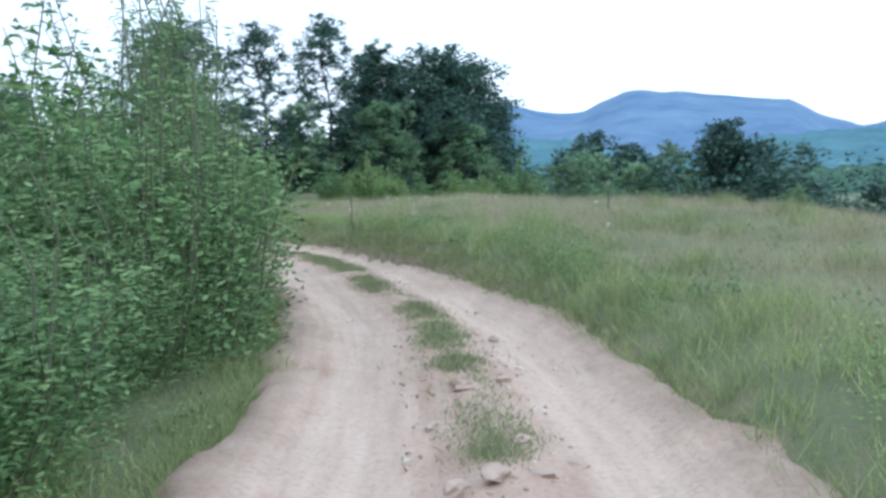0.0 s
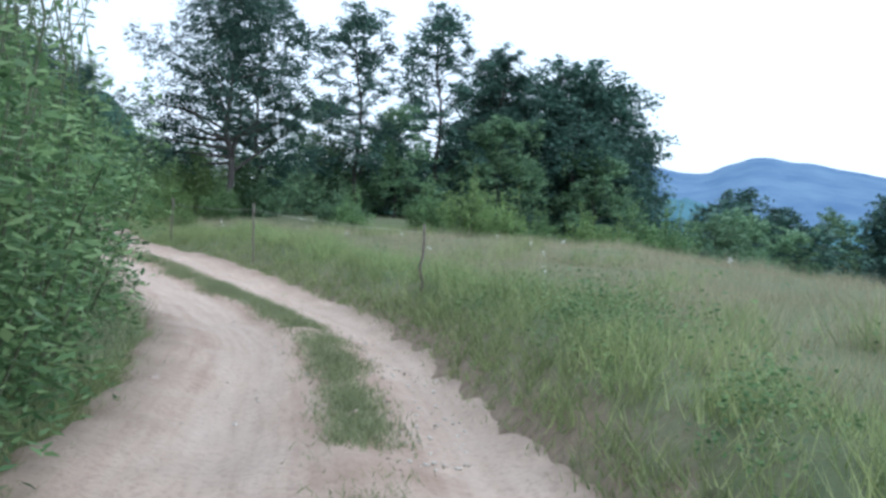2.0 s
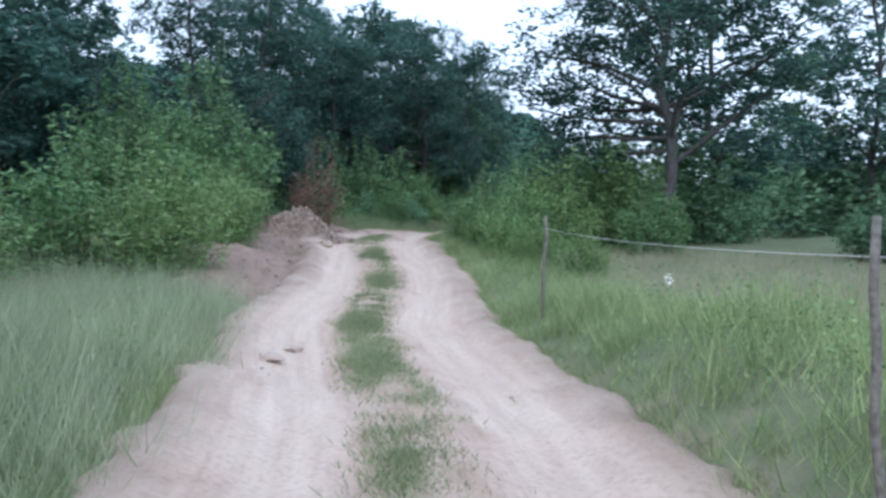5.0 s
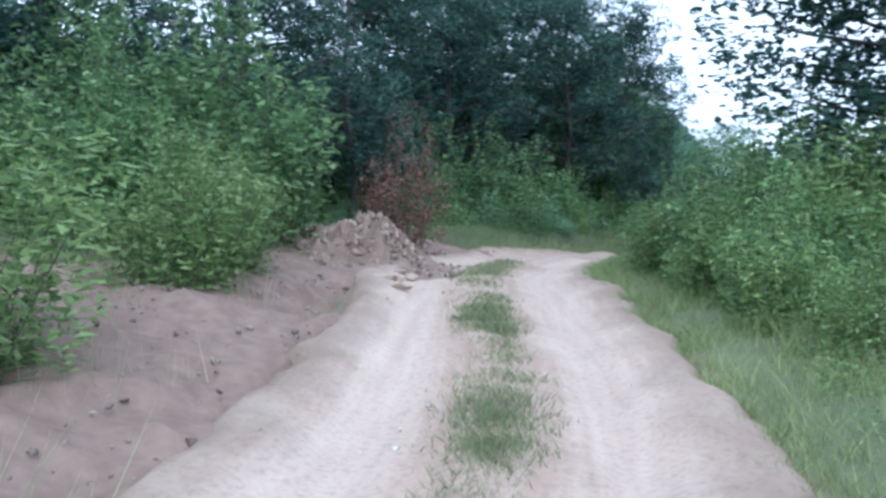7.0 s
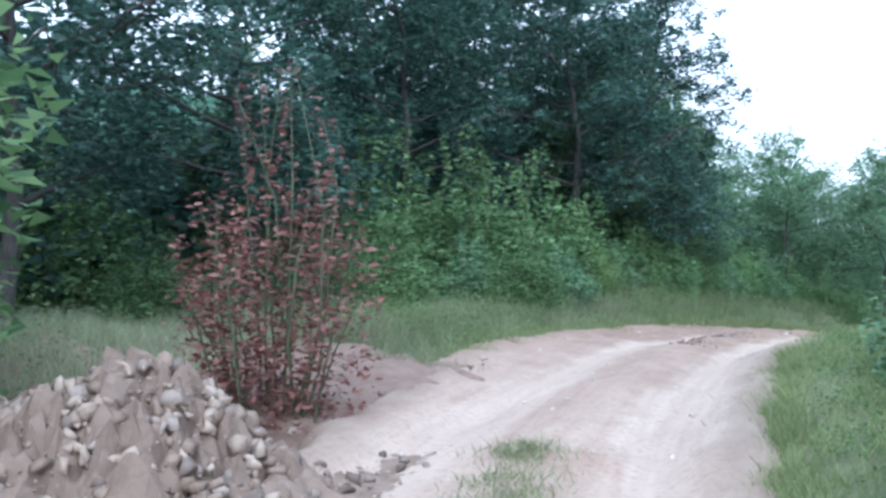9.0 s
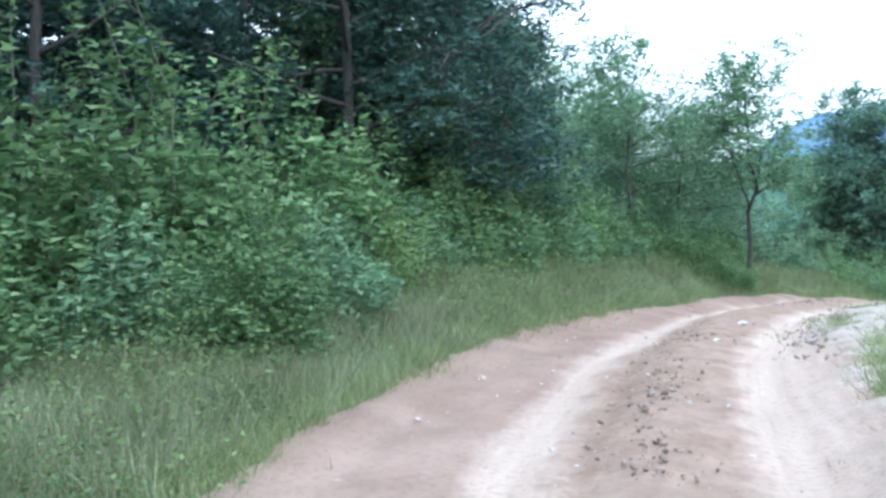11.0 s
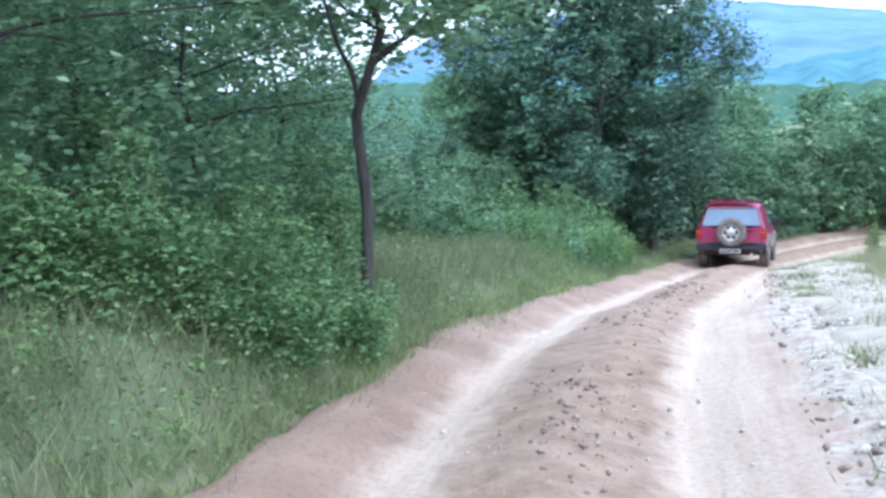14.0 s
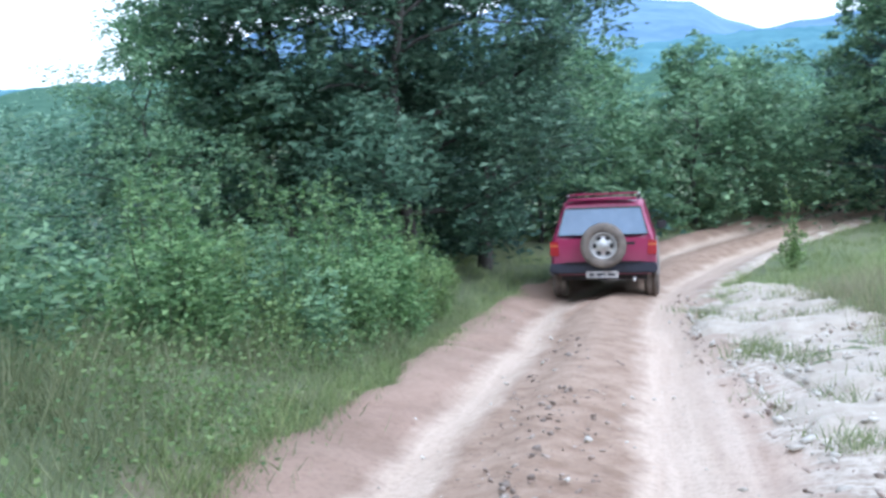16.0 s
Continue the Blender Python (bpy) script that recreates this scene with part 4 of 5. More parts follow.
sown("meadow_grass", "tall dry-tipped meadow grass", 21, [(-1, 46, 2.4, 7, 15, 0.2), (-1, 46, 7, 14, 6, 0.24), (10, 40, 14, 19, 3, 0.3), (60, 94, 2.75, 9, 14, 0.42)], GRASS, 0.0095, 21, 0.14, 0.8)
sown("verge_grass", "lush green grass on the track's verge", 22, [(-1, 47, 1.1, 2.9, 26, 0.27), (8, 24, 1.5, 2.6, 14, 0.36), (24, 40, 1.3, 2.4, 24, 0.34), (60, 92, 2.65, 4.2, 12, 0.42), (-1, 24, -3.0, -0.9, 22, 0.22), (46, 64, 1.1, 3.4, 22, 0.24), (92, 120, -5, -1.2, 10, 0.28), (94, 120, 1.2, 5, 10, 0.28)], GRASS_GREEN, 0.0095, 22, 0.11, 0.8, worn=0.6)
sown("rough_grass", "long soft grass below the bushes", 23, [(56, 94, -2.6, -1.5, 34, 0.28), (56, 94, -5.2, -2.4, 36, 0.4), (76, 94, -9, -4.8, 6, 0.4)], ROUGH, 0.0095, 22, 0.13, 0.75)
sown("feathery_grass", "pale feathery grass as tall as a knee", 28, [(20, 41, -5.0, -1.1, 24, 0.42), (24, 41.5, -5.5, -1.7, 18, 0.66), (48, 60, -9, -3.0, 30, 0.4), (56, 65, -5.0, -2.0, 14, 0.36)], FEATHER, 0.009, 22, 0.14, 0.7)
sown("dry_grass", "bleached seed stalks standing in the grass", 24, [(-1, 46, 2.7, 4.5, 10, 0.26), (-1, 46, 4.0, 15, 13.0, 0.33), (24, 47, -5, -1.9, 2.0, 0.46), (56, 94, -4.4, -2.2, 1.2, 0.42), (62, 94, 2.7, 9, 5, 0.55)], STRAW, 0.007, 10, 0.12, 0.35, 0.4)


def fringe():
    """Short grass that hangs over the crumbling edges of the track."""
    r = np.random.RandomState(25)
    bits = []
    for side, edge, spans in ((1, EDGE_R, ((-1, 66, 6500), (92, 100, 500))), (-1, EDGE_L, ((-1, 38, 5600), (57, 96, 6500)))):
        for a, b, n in spans:
            s = r.uniform(a, b, n)
            out = r.normal(size=n) * 0.17 + 0.13
            x, y = from_track(s, side * (np.interp(s, EDGE_S, edge) + out))
            ragged = 0.10 * lumps(x, y, 0.5, 8) + 0.06 * lumps(x, y, 0.24, 10) + 0.16 * lumps(x, y, 2.4, 9)
            keep = out + ragged > -0.06 + 0.2 * waves(x, y, 1.1, 26) + 0.12 * waves(x, y, 0.4, 27)
            x, y, out = x[keep], y[keep], out[keep]
            z = np.maximum(ground_z(x, y), to_track(x, y)[2] - 0.03)
            bits.append(blades(r, x, y, z, 0.08 + 0.3 * np.clip(out, 0, 0.6), 0.0105, 0.95, 11, 0.06))
    ob = new("fringe_grass", mesh_of("fringe_grass", *joined(bits), GRASS_GREEN))
    return tagged(ob, "short green grass overhanging the track's edges", "grass", kind="stuff")


fringe()


def weeds(name, label, seed, zones, mat, size, per=26, tall=0.3):
    """Low broad-leaved plants."""
    r = np.random.RandomState(seed)
    pts = []
    for s0, s1, d0, d1, n in zones:
        s, d = r.uniform(s0, s1, n), r.uniform(d0, d1, n)
        x, y = from_track(s, d)
        kept = lumps(x, y, 1.1, seed) > r.uniform(-0.1, 0.3, n)
        x, y = x[kept], y[kept]
        z = ground_z(x, y)
        for a, b, c in zip(x, y, z):
            h = tall * r.uniform(0.5, 1.3)
            q = r.normal(size=(per, 3)) * np.array((0.12, 0.12, 0.3)) * (h / 0.3) ** 0.6
            q[:, 2] = np.abs(q[:, 2]) * h / 0.3 * 0.8 + 0.03
            pts.append(q + (a, b, c))
    ob = new(name, mesh_of(name, *leaf_cloud(r, np.concatenate(pts), size, 0.6, 0.6), mat))
    return tagged(ob, label, "weeds", kind="stuff")


weeds("green_weeds", "broad-leaved green weeds along the verge", 31, [(-2, 20, 1.9, 3.0, 620), (20, 46, 1.9, 2.8, 300), (0, 24, 2.6, 4.5, 50), (43, 62, 1.9, 3.2, 260), (0, 23, -2.8, -1.7, 200)], LEAF_LIGHT, 0.036, 40, 0.22)
weeds("dark_weeds", "low leafy dark green weeds among the verge grass", 35, [(-2, 20, 1.9, 3.0, 520), (20, 40, 1.9, 2.8, 200), (0, 20, 2.6, 6.5, 90), (43, 60, 2.0, 3.6, 160), (0, 25, -3.2, -1.7, 300), (56, 94, -4.6, -2.1, 800), (24, 41, -4.5, -2.0, 120)], LEAF_MID, 0.038, 44, 0.24)


def tussocks():
    """Clumps of longer, darker grass in the meadow."""
    r = np.random.RandomState(34)
    s, d = np.r_[r.uniform(1, 16, 34), r.uniform(14, 40, 46)], r.uniform(2.3, 8.5, 80)
    x, y = from_track(s, d)
    ob = new("tussock_grass", mesh_of("tussock_grass", *blades(r, x, y, ground_z(x, y), r.uniform(0.3, 0.5, 80), 0.011, 0.8, 170, 0.17), GRASS_GREEN))
    return tagged(ob, "longer green grass tussocks in the meadow", "grass", kind="stuff")


tussocks()
weeds("pale_weeds", "grey-green weeds in the rough grass", 32, [(24, 47, -5, -1.9, 160), (56, 92, -4.6, -2.0, 2500), (47, 60, -8, -2.6, 600), (60, 92, 2.9, 6, 120)], LEAF_LIGHT, 0.042, 30, 0.38)
def bed_z(x, y):
    """Height of the track's surface under a place."""
    s, d, z = to_track(x, y)
    m_ = crown_at(s)
    return z - 0.07 * np.exp(-((np.abs(d - m_) - 0.78) / 0.27) ** 2) + 0.05 * np.exp(-((d - m_) / 0.24) ** 2)


def crown_grass():
    """Short trodden grass on the crown between the ruts."""
    r = np.random.RandomState(33)
    s = np.r_[r.uniform(5, 31, 5200), r.uniform(27, 47, 5200), r.uniform(46, 53, 1100)]
    d = crown_at(s) + r.normal(size=len(s)) * np.where(s > 24, 0.12, 0.11) + 0.08 * waves(s, s * 0, 2.5, 36)
    x, y = from_track(s, d)
    lump = 0.7 * lumps(x, y, 0.9, 34) + 0.6 * lumps(x, y, 0.3, 35)
    keep = lump + r.normal(size=len(s)) * 0.45 > np.where(s > 42, 0.1, np.where(s > 20, -0.45, -0.15))
    x, y, keep_s = x[keep], y[keep], s[keep]
    ob = new("crown_grass", mesh_of("crown_grass", *blades(r, x, y, bed_z(x, y) + 0.025, np.where(keep_s > 36, 0.07, 0.06), 0.0095, 1.2, 11, 0.08), ROUGH))
    return tagged(ob, "short trodden grass on the track's crown", "grass", kind="stuff")


crown_grass()


def wash_tufts():
    """Small tufts of grass that have taken root in the wash."""
    r = np.random.RandomState(37)
    s, d = r.uniform(65, 95, 1100), np.r_[r.normal(size=600) * 0.2 + 1.55, r.uniform(1.5, 3.1, 500)]
    x, y = from_track(s, d)
    keep = waves(x, y, 1.9, 38) + 0.5 * waves(x, y, 0.6, 39) > 0.35
    x, y = x[keep], y[keep]
    ob = new("wash_tufts", mesh_of("wash_tufts", *blades(r, x, y, ground_z(x, y, True) + 0.075, r.uniform(0.07, 0.17, len(x)), 0.009, 0.8, 30, 0.09), GRASS_GREEN))
    return tagged(ob, "small green tufts of grass in the stony wash", "grass", kind="stuff")


wash_tufts()


def draped(name, label, category, s0, s1, d0, d1, mat, rough_, seed, step=0.11, lift=0.05, ragged=0.5):
    """A patch of bare earth lying on the land, whose ragged rim dips under the turf."""
    s, d = np.arange(s0, s1, step), np.arange(d0, d1, step)
    S, D = np.meshgrid(s, d, indexing="ij")
    x, y = from_track(S.ravel(), D.ravel())
    z = ground_z(x, y, True)
    rim = np.minimum.reduce([S.ravel() - s0, s1 - S.ravel(), D.ravel() - d0, d1 - D.ravel()]) + ragged * 0.6 * waves(x, y, 2.4, seed) + ragged * 0.3 * waves(x, y, 0.7, seed + 1)
    z = z - 0.35 + (0.35 + lift) * ease(rim, -0.1, ragged) + rough_ * (1.2 * lumps(x, y, 0.35, seed + 2) + 0.8 * lumps(x, y, 0.16, seed + 3) + 1.4 * lumps(x, y, 0.9, seed + 4))
    ob = new(name, mesh_of(name, np.stack([x, y, z], 1), grid_faces(len(s), len(d)), mat, True))
    return tagged(ob, label, category, kind="structure")


draped("ground_stony_wash", "washed-out strip of pale stones beside the track", "ground", 64, 97, 1.1, 3.1, WASH, 0.034, 41, 0.08, 0.075, 0.4)
draped("ground_bare_soil", "bare reddish soil scraped open beside the track", "ground", 40.8, 57, -6.0, -1.0, BROWN_SOIL, 0.042, 51, 0.09, 0.05, 0.7)


def stone_shape(r, rough_=0.22):
    bm = bmesh.new()
    for p in r.normal(size=(11, 3)):
        bm.verts.new(p / np.linalg.norm(p) * 0.5 * (1 + r.uniform(-rough_, rough_)))
    hull = bmesh.ops.convex_hull(bm, input=bm.verts[:])
    bmesh.ops.delete(bm, geom=[g for g in hull["geom_interior"] if isinstance(g, bmesh.types.BMVert)], context="VERTS")
    bm.verts.index_update()
    v = np.array([v.co[:] for v in bm.verts])
    f = np.array([[w.index for w in p.verts] for p in bm.faces])
    bm.free()
    return v, f


def gravel(name, label, seed, zones, mat, small, big, surface):
    """Loose stones, too many to count: from s, to s, from d, to d, number."""
    r = np.random.RandomState(seed)
    shapes = [stone_shape(r) for _ in range(6)]
    bits = []
    for s0, s1, d0, d1, n in zones:
        s, d = r.uniform(s0, s1, n), r.uniform(d0, d1, n)
        x, y = from_track(s, d)
        z = surface(x, y)
        size = small + (big - small) * r.uniform(0, 1, n) ** 3
        turn = rotations(r, n)
        for k in range(n):
            v, f = shapes[k % 6]
            w = (v * (1, 0.75, 0.55) * size[k]) @ turn[k].T
            w[:, 2] *= 0.7
            bits.append((w + (x[k], y[k], z[k] + size[k] * 0.06), f))
    ob = new(name, mesh_of(name, *joined(bits), mat))
    return tagged(ob, label, "stones", kind="stuff")


def crowned(a, b, half, n, step=1.0):
    return [(t, t + step, float(crown_at(t)) - half, float(crown_at(t)) + half, n) for t in np.arange(a, b, step)]


gravel("crown_stones", "small brown stones on the track's crown", 61, crowned(0, 31, 0.33, 18) + crowned(3, 10, 0.5, 55) + crowned(60, 94, 0.42, 70), DARK_STONE, 0.015, 0.07, bed_z)
gravel("tread_clods", "dark crumbs of earth thrown up by tyres on the crown", 67, crowned(60, 94, 0.14, 40), CLOD, 0.015, 0.09, bed_z)
gravel("pale_pebbles", "pale pebbles scattered on the track", 62, crowned(0, 60, 1.2, 9) + [(t, t + 1, float(crown_at(t)) + 0.25, float(crown_at(t)) + 1.15, 34) for t in np.arange(1, 26, 1.0)] + crowned(60, 94, 1.3, 16), WHITE_STONE, 0.02, 0.075, bed_z)
gravel("wash_stones", "pale broken stones in the washed-out strip", 63, [(65, 96, 1.15, 2.9, 1900), (65, 96, 1.1, 1.7, 500)], WHITE_STONE, 0.025, 0.13, lambda x, y: ground_z(x, y, True) + 0.075)
gravel("wash_clods", "brown clods and stones scattered over the pale wash", 66, [(64, 96, 1.0, 2.9, 900), (64, 96, 0.95, 1.5, 600)], DARK_STONE, 0.025, 0.10, lambda x, y: ground_z(x, y, True) + 0.075)
gravel("soil_clods", "clods of earth and stones on the bare soil", 64, [(41.5, 57, -5.4, -1.3, 1700)], CLOD, 0.02, 0.11, lambda x, y: ground_z(x, y, True) + 0.05)
gravel("edge_stones", "pale stones along the edge of the bend", 65, [(56, 72, -2.0, -1.3, 150), (52, 62, -2.5, -1.2, 180)], WHITE_STONE, 0.02, 0.085, lambda x, y: np.maximum(ground_z(x, y), bed_z(x, y)))


def stone(s, d, size, mat, label, seed):
    """A single rock lying on the track."""
    r = np.random.RandomState(seed)
    bm = bmesh.new()
    bmesh.ops.create_icosphere(bm, subdivisions=2, radius=0.5)
    for v in bm.verts:
        v.co *= 1 + 0.7 * noise.noise(v.co * 2.4 + Vector((seed * 3.1, 0, 0))) + r.uniform(-0.14, 0.14)
        v.co = Vector((v.co.x * size, v.co.y * size * 0.65, v.co.z * size * 0.4))
    me = bpy.data.meshes.new("stone")
    bm.to_mesh(me)
    bm.free()
    me.materials.append(mat)
    x, y = (float(c) for c in from_track(s, d))
    ob = new("stone", me)
    ob.matrix_basis = pose(x, y, float(bed_z(x, y)[0]) + size * 0.12, 0, 0, r.uniform(0, 360))
    return tagged(ob, label, "stone", "loose stones on the track")


for i, (s, d, w) in enumerate([(19.6, -0.98, 0.3), (9.6, 0.75, 0.17), (13.2, 0.5, 0.13), (6.9, 0.1, 0.24), (7.3, 0.45, 0.2), (33, -1.3, 0.16), (37.5, -1.2, 0.3), (38.3, -1.0, 0.22), (4.6, -0.12, 0.17), (4.7, 0.1, 0.2), (4.78, 0.36, 0.16), (4.95, 0.56, 0.14), (5.4, 0.3, 0.15), (6.0, -0.2, 0.12)]):
    stone(s, d, w, DARK_STONE, "flat brown stone lying on the clay track", i + 3)
for i, (s, d, w) in enumerate([(61, -1.75, 0.1), (67.5, -1.75, 0.11), (66, 0.3, 0.12), (68.6, 0.2, 0.13), (72.4, -0.2, 0.12), (86.5, -2.0, 0.1), (49.0, -1.1, 0.12), (50.5, -1.2, 0.14)]):
    stone(s, d, w, WHITE_STONE, "pale limestone lump lying at the track's edge", i + 23)

for i, (s, d, w) in enumerate([(48.2, -1.05, 0.2), (48.8, -0.85, 0.26), (49.6, -0.95, 0.3), (50.1, -0.8, 0.22), (47.6, -1.0, 0.24), (49.3, -1.1, 0.26), (51.2, -1.0, 0.2), (48.5, -1.2, 0.16), (47.2, -1.15, 0.15)]):
    stone(s, d, w, HEAP_STONE, "broken lump of pale clay beside the heap", i + 53)

# ---- the heap of earth ----
def heap_height(x, y):
    """Two overlapping mounds with a long tail towards the track."""
    h = 0.62 * math.exp(-((x - 0.35) ** 2) / 0.36 - (y ** 2) / 0.42) + 0.46 * math.exp(-((x + 0.75) ** 2) / 0.8 - ((y + 0.1) ** 2) / 0.5)
    return h + 0.12 * math.exp(-(x ** 2) / 1.2 - ((y + 0.7) ** 2) / 0.3)


def earth_heap():
    r = np.random.RandomState(8)
    bm = bmesh.new()
    bmesh.ops.create_grid(bm, x_segments=110, y_segments=90, size=1.0)
    for v in bm.verts:
        x, y = v.co.x * 2.3, v.co.y * 1.9
        h = heap_height(x, y)
        q = Vector((x, y, 0))
        h += min(h + 0.06, 0.4) * (0.35 * noise.noise(q * 2.2) + 0.4 * noise.noise(q * 5) + 0.4 * noise.noise(q * 11) + 0.25 * noise.noise(q * 23))
        v.co = Vector((x, y, h - 0.10 - 2.0 * max(0.0, max(abs(x) / 2.3, abs(y) / 1.9) - 0.74)))
    me = bpy.data.meshes.new("soil")
    bm.to_mesh(me)
    bm.free()
    me.materials.append(HEAP_SOIL)
    heap = new("earth_heap")
    part("soil", me, heap, "crumbly brown soil")
    for name, mat, label, count, big, power in (("rubble", HEAP_STONE, "dry pale stony lumps", 1300, 0.14, 3.5), ("crumbled_earth", CLOD, "dark brown earth clods", 900, 0.13, 3.5)):
        bits = []
        shapes = [stone_shape(r, 0.32) for _ in range(8)]
        while len(bits) < count:
            x, y = r.uniform(-1.9, 1.9), r.uniform(-1.6, 1.4)
            h = heap_height(x, y)
            if r.uniform() > (h * 1.6 if mat is HEAP_STONE else 0.25 + 0.5 * h):
                continue
            size = 0.02 + big * r.uniform() ** power
            v, f = shapes[len(bits) % 8]
            bits.append(((v * (1, 0.8, 0.65) * size) @ rotations(r, 1)[0].T + (x, y, h - 0.09 + size * 0.1), f))
        tagged(part(name, mesh_of(name, *joined(bits), mat), heap, label), kind="stuff")
    x, y = -22.15, 44.65
    heap.matrix_basis = pose(x, y, float(ground_z(x, y, True)[0]) + 0.02, 0, 0, 35)
    return tagged(heap, "heap of dug-up stony brown earth beside the track", "earth heap")


earth_heap()

# ---- fence of thin posts with a white cord ----
def wood_material():
    m, n, l, b = material("weathered_post_wood", 0.9)
    f = noise_of(n, l, 30, 6, place_of(n))
    l.new(ramp_of(n, l, f, [(0.3, (0.08, 0.068, 0.057)), (0.7, (0.20, 0.18, 0.155))]), b.inputs["Base Color"])
    bumped(n, l, b, f, 0.6, 0.01)
    return m


POST_WOOD = wood_material()


def plain(name, colour, rough=0.5, metal=0.0, coat=0.0, vary=0.12, scale=6.0):
    """A material with slight dirt in its tone."""
    m, n, l, b = material(name, rough, metal)
    f = noise_of(n, l, scale, 5, place_of(n))
    dark = tuple(c * (1 - vary) for c in colour)
    pale = tuple(min(1, c * (1 + vary)) for c in colour)
    l.new(ramp_of(n, l, f, [(0.3, dark), (0.7, pale)]), b.inputs["Base Color"])
    b.inputs["Coat Weight"].default_value = coat
    return m


CORD = plain("white_cord", (0.5, 0.5, 0.47), 0.7)
POSTS = [(3.6, 20.2, 1.22, 4), (-2.33, 23.75, 1.13, -2), (-6.95, 31.0, 1.32, 3), (-11.3, 36.9, 1.34, -1)]  # x, y, height of the tip, lean
POSTS = [(x, y, tip - float(ground_z(x, y)[0]), lean) for x, y, tip, lean in POSTS]


def fence_post(x, y, height, lean, seed):
    r = np.random.RandomState(seed)
    z = float(ground_z(x, y)[0])
    v, f = tube(bent(r, (0, 0, -0.25), (0, 0, height), 7, 0.004), np.array([0.022, 0.021, 0.021, 0.02, 0.02, 0.019, 0.018]), 8)
    top = len(v)
    cap = np.array([[top - 8, top - 7, top - 6, top - 5], [top - 8, top - 5, top - 4, top - 1], [top - 4, top - 3, top - 2, top - 1]])
    ob = part("post", mesh_of("post", v, np.concatenate([f, cap]), POST_WOOD, True), fence, "thin weathered grey post")
    ob.matrix_basis = pose(x, y, z, lean * 0.5, lean, seed * 40)
    return ob


fence = tagged(new("fence"), "meadow fence of thin grey posts with one white cord", "fence")


for i, (x, y, h, lean) in enumerate(POSTS):
    fence_post(x, y, h, lean, i + 2)


def fence_cord():
    bits = []
    for (xa, ya, ha, _), (xb, yb, hb, _) in zip(POSTS[1:-1], POSTS[2:]):
        a = np.array((xa, ya, float(ground_z(xa, ya)[0]) + ha * 0.88))
        b = np.array((xb, yb, float(ground_z(xb, yb)[0]) + hb * 0.88))
        t = np.linspace(0, 1, 16)[:, None]
        bits.append(tube(a + (b - a) * t - np.array((0, 0, 0.05)) * 4 * t * (1 - t), np.full(16, 0.0025), 5))
    return part("cord", mesh_of("cord", *joined(bits), CORD, True), fence, "thin white fence cord")


fence_cord()

# ---- small white flowers in the meadow ----
def flowers():
    r = np.random.RandomState(12)
    bits = []
    petal_mat = plain("white_petals", (0.85, 0.85, 0.82), 0.6)
    for s, d in [(23, 3.4), (24.5, 4.2), (26, 5.5), (27.2, 3.6), (28.6, 6.4), (30.5, 4.4), (31, 7), (33, 3.2), (35.6, 4.2), (29.4, 2.8), (36, 2.2), (21.6, 5.0), (14, 4), (17, 5.4), (38, 3.0), (84, 4.6), (86.4, 5.3), (80, 4.2), (82.5, 5.6)]:
        x, y = from_track(s, d)
        c = np.array((float(x), float(y), float(ground_z(x, y)[0]) + r.uniform(0.26, 0.42)))
        bits.append((c + r.normal(size=(9, 3)) * 0.022))
    v, f = leaf_cloud(r, np.concatenate(bits), 0.042, 0.8, 0.4)
    ob = new("meadow_flowers", mesh_of("meadow_flowers", v, f, petal_mat))
    return tagged(ob, "small white flower heads in the grass", "flowers", kind="stuff")


flowers()

# ---- the red four-wheel-drive car on the track ----
def paint_material():
    """Dark red paint, dusty, muddier towards the sills."""
    m, n, l, b = material("dusty_red_paint", 0.38)
    tc = n.new("ShaderNodeTexCoord")
    sep = n.new("ShaderNodeSeparateXYZ")
    l.new(tc.outputs["Object"], sep.inputs[0])
    f = noise_of(n, l, 7, 6, tc.outputs["Object"])
    dust = calc(n, l, "MULTIPLY", calc(n, l, "SUBTRACT", 1.05, sep.outputs[2]), 0.42)
    dust = calc(n, l, "MINIMUM", calc(n, l, "MAXIMUM", calc(n, l, "MULTIPLY", dust, calc(n, l, "ADD", f, 0.5)), 0.04), 0.8)
    l.new(mixed(n, l, dust, (0.265, 0.010, 0.076), (0.26, 0.19, 0.18)), b.inputs["Base Color"])
    l.new(calc(n, l, "ADD", 0.28, calc(n, l, "MULTIPLY", dust, 0.6)), b.inputs["Roughness"])
    b.inputs["Coat Weight"].default_value = 0.5
    b.inputs["Coat Roughness"].default_value = 0.2
    return m


PAINT = paint_material()
CLADDING = plain("dusty_grey_cladding", (0.20, 0.185, 0.175), 0.7, 0, 0, 0.3)
BUMPER = plain("dark_blue_black_plastic", (0.016, 0.019, 0.034), 0.6, 0, 0, 0.3)
RUBBER = plain("dusty_tyre_rubber", (0.15, 0.128, 0.112), 0.9, 0, 0, 0.35)
STEEL = plain("dull_silver_wheel", (0.5, 0.5, 0.5), 0.4, 0.7, 0, 0.2)
BLACK = plain("black_trim", (0.015, 0.015, 0.017), 0.6)
REDLENS = plain("red_lamp_glass", (0.30, 0.012, 0.022), 0.25, 0, 0.4)
AMBER = plain("amber_lamp_glass", (0.45, 0.11, 0.04), 0.25, 0, 0.4)
CLEAR = plain("clear_lamp_glass", (0.7, 0.7, 0.7), 0.15, 0, 0.6)
PLATE = plain("dusty_white_plate", (0.42, 0.40, 0.39), 0.6, 0, 0, 0.25)
PRINT = plain("plate_print", (0.06, 0.06, 0.07), 0.6)


